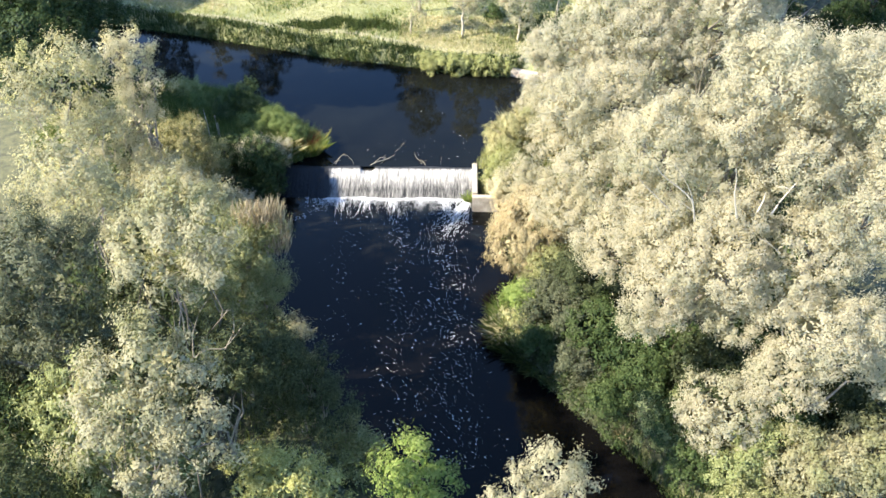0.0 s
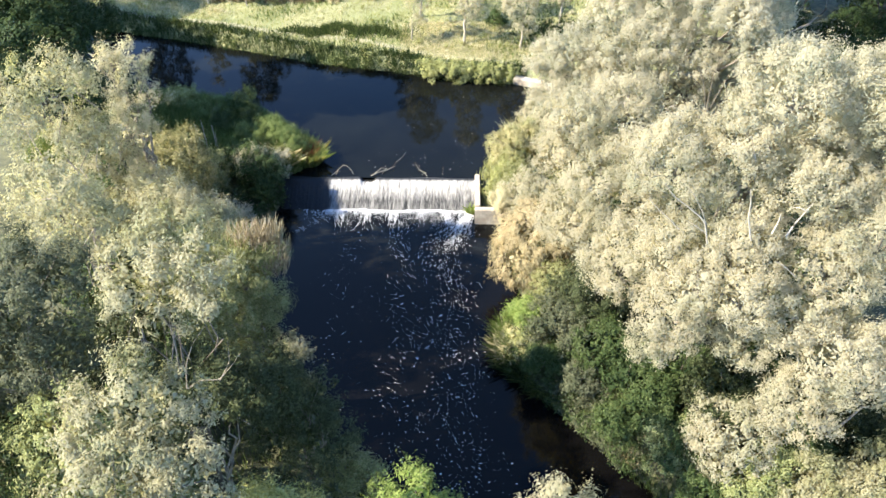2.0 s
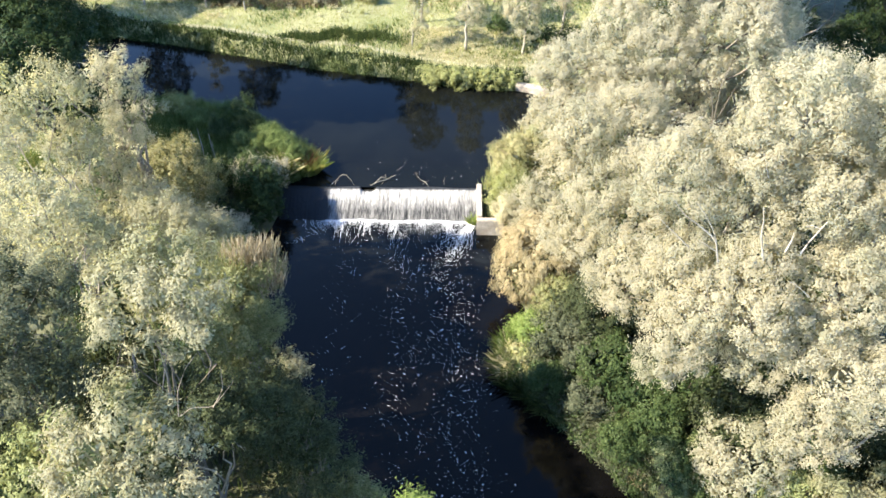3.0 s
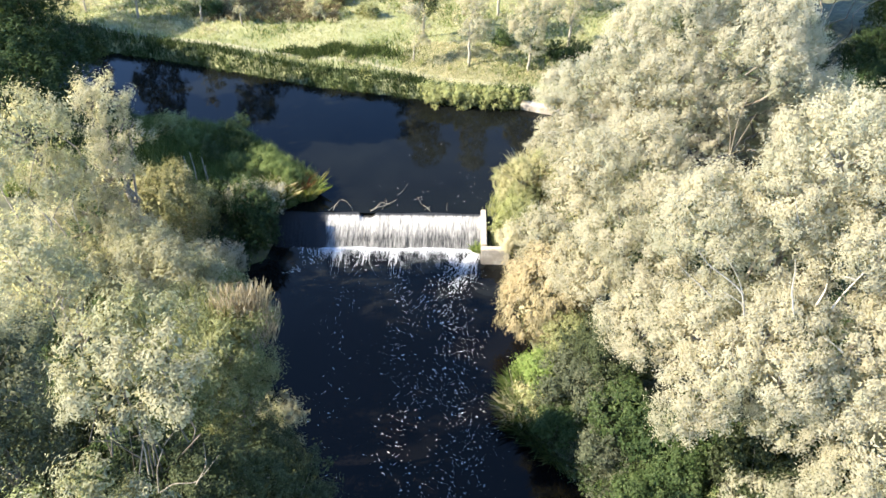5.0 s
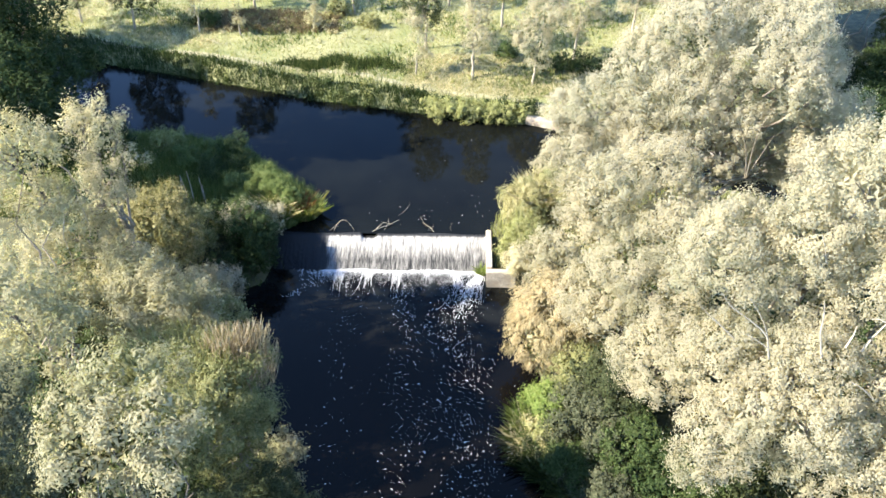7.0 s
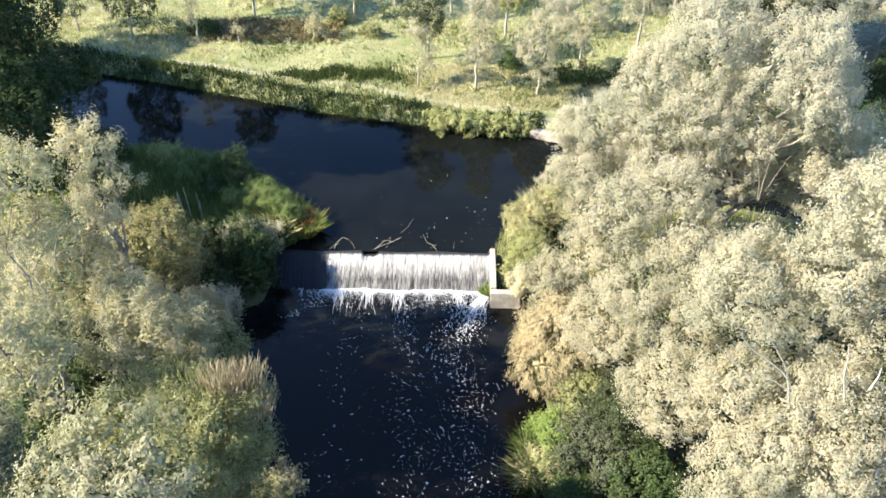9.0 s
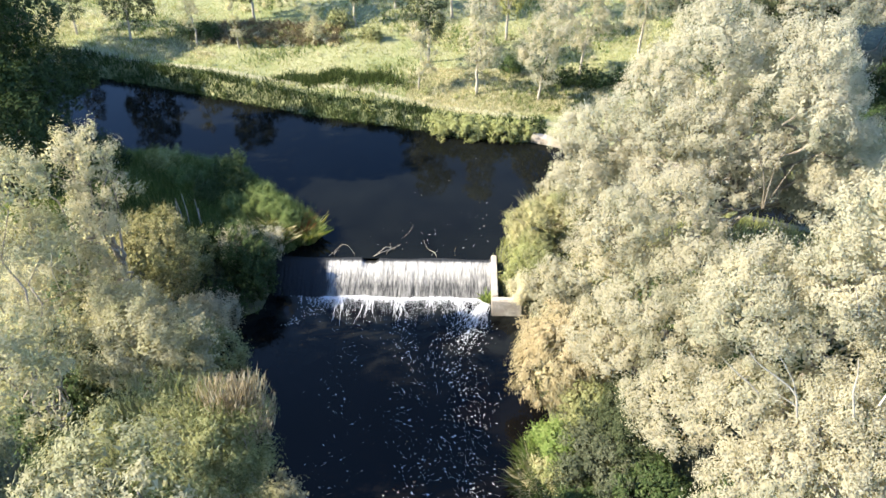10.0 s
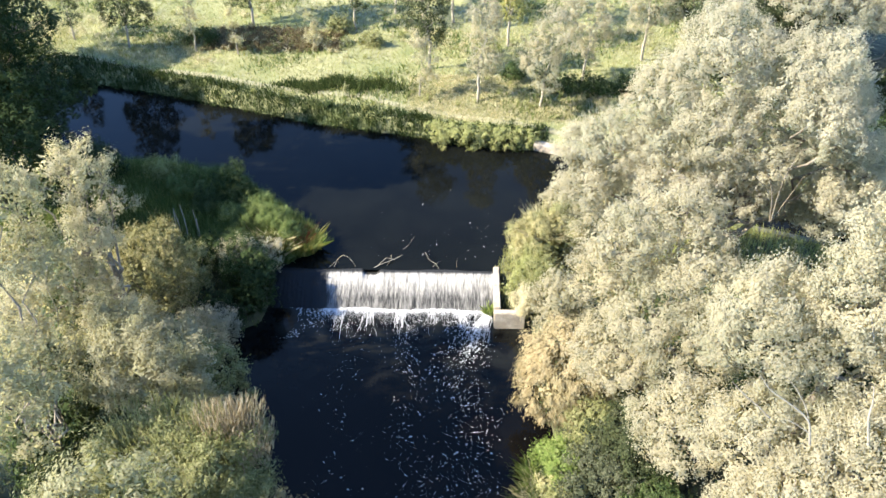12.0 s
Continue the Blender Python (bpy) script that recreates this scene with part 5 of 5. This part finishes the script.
threads("foam", 8, 1.42 + rng.normal(size=n) * 0.06, 0.5 + rng.uniform(0, 1, n) ** 1.5 * 2.3, 36.9, "ribbon of foam drifting off the weir along the wing wall", 24, -0.34)
n = 8000
fx = rng.uniform(-6.3, 1.5, n)
flecks("foam", 6, fx, 36.95 - 0.05 * np.sin(fx * 1.7) - rng.exponential(0.05, n), LOW_Z + 0.025, rng.uniform(0.005, 0.014, n), "line of churned white foam along the foot of the weir", 1.3)
m = 300
s = rng.uniform(0, 1, m) ** 1.4
flecks("foam", 2, 1.3 - 1.25 * s - 0.12 * np.sin(s * 6) + rng.normal(size=m) * (0.07 + 0.16 * s), 36.75 - 3.3 * s, LOW_Z, rng.uniform(0.01, 0.034, m) * (1.15 - 0.6 * s),
       "streak of foam drifting off the weir", 2.0)
m = 110
s = rng.uniform(0, 1, m) ** 1.2
flecks("foam", 5, -6.6 - 0.9 * s + 0.3 * np.sin(s * 4) + rng.normal(size=m) * 0.28, 36.7 - 1.9 * s, LOW_Z, rng.uniform(0.01, 0.032, m), "thin foam drifting from the shaded end of the weir")
m = 3900
gy_ = 36.2 - rng.uniform(0, 1, m) ** 1.5 * 17
wide = rng.choice([-4.9, -2.2, -0.3, 0.45], m, p=[0.1, 0.27, 0.3, 0.33])
gx_ = wide + rng.normal(size=m) * (0.4 + 0.02 * (36 - gy_)) + (36 - gy_) * np.where(wide < -1, 0.05, 0.055) + 0.35 * np.sin(gy_ * 1.3 + wide)
ok = shore_distance(gx_, gy_) < -0.6
flecks("foam", 3, gx_[ok], gy_[ok], LOW_Z, 0.007 + 0.024 * rng.uniform(0, 1, ok.sum()) ** 4, "scattered foam flecks drifting on the dark pool")
m = 70
ux, uy = rng.normal(size=m) * 1.7 - 0.2, 39.5 + rng.exponential(2.6, m)
ok = (shore_distance(ux, uy) < -0.5)
flecks("foam", 4, ux[ok], uy[ok], UP_Z, rng.uniform(0.007, 0.022, ok.sum()), "small foam flecks on the still river")


def stick(name, pts, r0, r1, label):
    p = np.array(pts, float)
    t = np.linspace(0, len(p) - 1, 5 * len(p))
    q = np.stack([np.interp(t, np.arange(len(p)), p[:, k]) for k in range(3)], 1)
    q[1:-1] = (q[:-2] + 2 * q[1:-1] + q[2:]) / 4
    v, f = tube(q, np.linspace(r0, r1, len(q)) * 0.55, 6)
    return tagged(link_mesh(name, v, f, DEAD, smooth=True), label, "branch")


DRIFT = "bleached twiggy driftwood caught on the weir crest"
stick("branch", [(-6.05, 38.95, -0.1), (-5.9, 39.1, 0.28), (-5.6, 39.25, 0.5), (-5.35, 39.2, 0.46), (-5.1, 39.1, 0.2), (-4.98, 39.0, -0.05)], 0.022, 0.012, "bleached looped branch caught on the weir crest")
stick("branch", [(-6.25, 38.95, 0.0), (-6.0, 39.05, 0.2), (-5.75, 39.1, 0.22)], 0.018, 0.008, DRIFT)
stick("branch", [(-4.1, 38.95, 0.0), (-3.75, 39.1, 0.12), (-3.3, 39.45, 0.06), (-2.8, 39.75, 0.16)], 0.04, 0.015, DRIFT)
stick("branch", [(-3.9, 39.2, 0.0), (-3.55, 39.5, 0.18), (-3.1, 39.45, 0.1)], 0.03, 0.012, DRIFT)
stick("branch", [(-3.5, 39.1, 0.02), (-3.3, 39.5, 0.1), (-3.35, 39.8, 0.2)], 0.02, 0.008, DRIFT)
stick("branch", [(-1.0, 38.95, 0.0), (-1.15, 39.2, 0.1), (-1.5, 39.5, 0.08), (-1.7, 40.0, 0.2)], 0.018, 0.008, "thin bleached branch sticking out of the water")
stick("branch", [(-1.3, 39.1, 0.0), (-1.0, 39.35, 0.1)], 0.014, 0.008, DRIFT)
stick("branch", [(-0.15, 39.05, -0.1), (-0.17, 39.15, 0.2), (-0.12, 39.2, 0.42)], 0.012, 0.008, "short upright stick in the water")
stick("branch", [(-2.9, 40.3, -0.02), (-2.5, 40.8, 0.06), (-2.3, 41.5, 0.02)], 0.014, 0.008, "thin branch floating above the crest")
for k, (x, y, h) in enumerate(((-13.5, 40.0, 1.9), (-13.1, 39.8, 2.3), (-12.7, 40.1, 1.8), (-12.5, 39.7, 1.6), (-13.8, 40.3, 1.5))):
    z = float(ground_z(x, y))
    stick("dead_stalk", [(x, y, z), (x + 0.05, y, z + h * 0.5), (x - 0.08 + 0.04 * k, y + 0.05, z + h)], 0.055, 0.03, "pale dead stalk standing in the reeds")

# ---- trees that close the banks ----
# The first alder is added to cast shade over the spit.
tree("alder_tree", 440, -20.5, 39.5, 0.5, rel(-20.5, 39.5, [(-20.0, 39.2, 6.2, 1.9), (-21.5, 40, 7.4, 2.0), (-19.0, 39.5, 4.2, 1.7), (-22.5, 38, 6, 2.2), (-20.8, 37.2, 6.8, 2.0), (-23.2, 42.4, 7.2, 2.4), (-22.0, 41.5, 5, 2.2)]), DARK_SHADE,
     "dark green leafy tree added behind the willows to shade the spit", "tree", bark=BARK_DARK, size=0.2)
tree("alder_tree", 445, -33.5, 50.6, 0.5, rel(-33.5, 50.6, [(-33.5, 50.5, 8.5, 3.0), (-35.5, 52, 10.5, 3.0), (-31.5, 49, 7, 2.8), (-34, 49, 5, 2.8), (-36.5, 53, 6.5, 2.8)]), DARK_SHADE,
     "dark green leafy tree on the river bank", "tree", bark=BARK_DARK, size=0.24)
tree("willow_tree", 441, -14.5, 13.5, 0.5, rel(-14.5, 13.5, [(-13.6, 13.5, 7.5, 2), (-15, 14.5, 8.5, 2.2), (-13, 11.5, 6, 2)]), WILLOW_DIM, GREY)
tree("willow_tree", 442, -10.5, 10.8, 0.5, rel(-10.5, 10.8, [(-10, 11, 7.2, 1.8), (-11, 10, 6.2, 1.8), (-9, 9.6, 5, 1.6)]), WILLOW_DIM, GREY)

# ---- bare limbs that show in the crowns ----
def bare_limb(root, seed, start, ends, r0, label, mat=BARK):
    """A leafless limb from start, forking to each of the ends; places in the world."""
    rng = np.random.default_rng(seed)
    o = np.array(root.matrix_basis.translation)
    start = np.array(start) - o
    r0 = r0 * 0.6
    pieces = []
    for e in ends:
        e = np.array(e) - o
        pieces.append(bough(rng, start, e, r0, r0 * 0.3, 0.18, 7, 6))
        for _ in range(2):
            f = rng.uniform(0.45, 0.8)
            a = start + (e - start) * f
            pieces.append(bough(rng, a, a + (e - start) * 0.35 + rng.normal(size=3) * 0.1 * np.linalg.norm(e - start), r0 * 0.4, r0 * 0.12, 0.15, 4, 5))
    return link_mesh("bare_limb", *merge(pieces), mat, root, label, smooth=True)


def named(name, x, y):
    """The thing of that kind that stands at x, y."""
    return min((o for o in scene.objects if o.parent is None and o.name.split(".")[0] == name), key=lambda o: math.dist(o.matrix_basis.translation[:2], (x, y)))


PALE_LIMB = "pale leafless limb showing through the leaves"
def limbs(root, pieces, label, mat=PALE_BARK):
    """Crooked leafless limbs along points in the world, each (thickness, points)."""
    o = np.array(root.matrix_basis.translation)
    for r, pts in pieces:
        p = np.array(pts) - o + (0.1, 0.22, -0.2)
        t = np.linspace(0, len(p) - 1, 4 * len(p))
        q = np.stack([np.interp(t, np.arange(len(p)), p[:, k]) for k in range(3)], 1)
        q[1:-1] = (q[:-2] + 2 * q[1:-1] + q[2:]) / 4
        link_mesh("bare_limb", *tube(q, np.linspace(r * 0.8, r * 0.3, len(q)), 6), mat, root, label, smooth=True)


limbs(named("willow_tree", 10.5, 26), [
    (0.036, [(8.29, 21.0, 9.51), (8.12, 21.06, 10.22), (7.92, 21.12, 10.45), (7.51, 21.18, 10.77), (7.06, 21.24, 11.09), (6.76, 21.3, 11.5)]),
    (0.022, [(8.19, 21.2, 10.09), (8.02, 21.26, 10.52), (7.7, 21.32, 11.04), (7.44, 21.38, 11.35)]),
    (0.02, [(8.21, 21.0, 9.88), (7.88, 21.06, 10.11), (7.61, 21.12, 10.25)]),
    (0.036, [(9.5, 20.8, 9.79), (9.26, 20.86, 10.62), (9.24, 20.92, 11.13), (9.15, 20.98, 11.54)]),
    (0.042, [(10.69, 21.2, 9.64), (10.87, 21.26, 10.09), (11.12, 21.32, 10.53), (11.28, 21.38, 10.77)]),
    (0.026, [(11.11, 21.3, 10.55), (10.89, 21.36, 10.63), (10.71, 21.42, 10.57)]),
    (0.04, [(10.25, 21.2, 9.77), (10.37, 21.26, 10.18), (10.39, 21.32, 10.42)]),
    (0.026, [(7.65, 21.9, 9.37), (7.24, 21.96, 9.78), (6.89, 22.02, 10.08), (6.54, 22.08, 10.46)]),
    (0.024, [(9.67, 22.4, 11.59), (9.5, 22.46, 12.09), (9.38, 22.52, 12.4)]),
    (0.03, [(10.97, 20.4, 8.73), (10.6, 20.46, 9.07), (10.25, 20.52, 9.25)])], PALE_LIMB)
limbs(named("willow_tree", 13, 20), [
    (0.035, [(11.39, 19.2, 6.03), (11.19, 19.26, 6.76), (10.78, 19.32, 7.01), (10.35, 19.38, 7.07)])], PALE_LIMB)
limbs(named("willow_tree", -7, 18), [
    (0.026, [(-6.47, 15.6, 9.31), (-6.4, 15.66, 10.01), (-6.42, 15.72, 10.64), (-6.42, 15.78, 10.97)]),
    (0.022, [(-6.33, 15.5, 8.77), (-6.21, 15.56, 9.6), (-5.9, 15.62, 10.35), (-5.53, 15.68, 10.85)]),
    (0.02, [(-6.3, 15.5, 8.77), (-5.96, 15.56, 9.04), (-5.46, 15.62, 8.99), (-5.09, 15.68, 9.46), (-4.8, 15.74, 9.88)]),
    (0.018, [(-5.4, 15.5, 9.11), (-5.06, 15.56, 9.73), (-5.01, 15.62, 10.45)])], "thin bare limb below the crown", BARK)
limbs(named("willow_tree", -13, 25.5), [
    (0.06, [(-12.71, 23.2, 8.7), (-12.59, 23.26, 7.83), (-12.36, 23.32, 6.98), (-11.9, 23.38, 6.4)])], "dark crooked limb lying across the crown", BARK_DARK)
limbs(named("willow_tree", -13, 33), [
    (0.028, [(-13.72, 29.3, 9.12), (-13.91, 29.36, 7.66), (-14.24, 29.42, 6.86), (-14.23, 29.48, 5.65), (-14.48, 29.54, 4.69)]),
    (0.022, [(-13.2, 29.3, 8.67), (-13.13, 29.36, 8.03), (-13.13, 29.42, 7.13), (-13.44, 29.48, 6.32)])], PALE_LIMB)
limbs(named("willow_tree", 10.5, 38), [
    (0.034, [(11.5, 33.6, 6.9), (11.3, 33.4, 7.9), (11.0, 33.2, 8.8), (10.55, 33.1, 9.7)]),
    (0.03, [(11.5, 33.5, 7.0), (11.4, 33.3, 8.2), (11.35, 33.1, 9.2), (11.5, 33.0, 10.0)]),
    (0.026, [(11.55, 33.5, 7.1), (11.75, 33.3, 8.1), (12.0, 33.1, 9.2)]),
    (0.02, [(11.15, 33.4, 8.3), (10.6, 33.2, 8.9), (10.2, 33.1, 9.3)])], "stems fanning out of the crown's hollow", BARK)
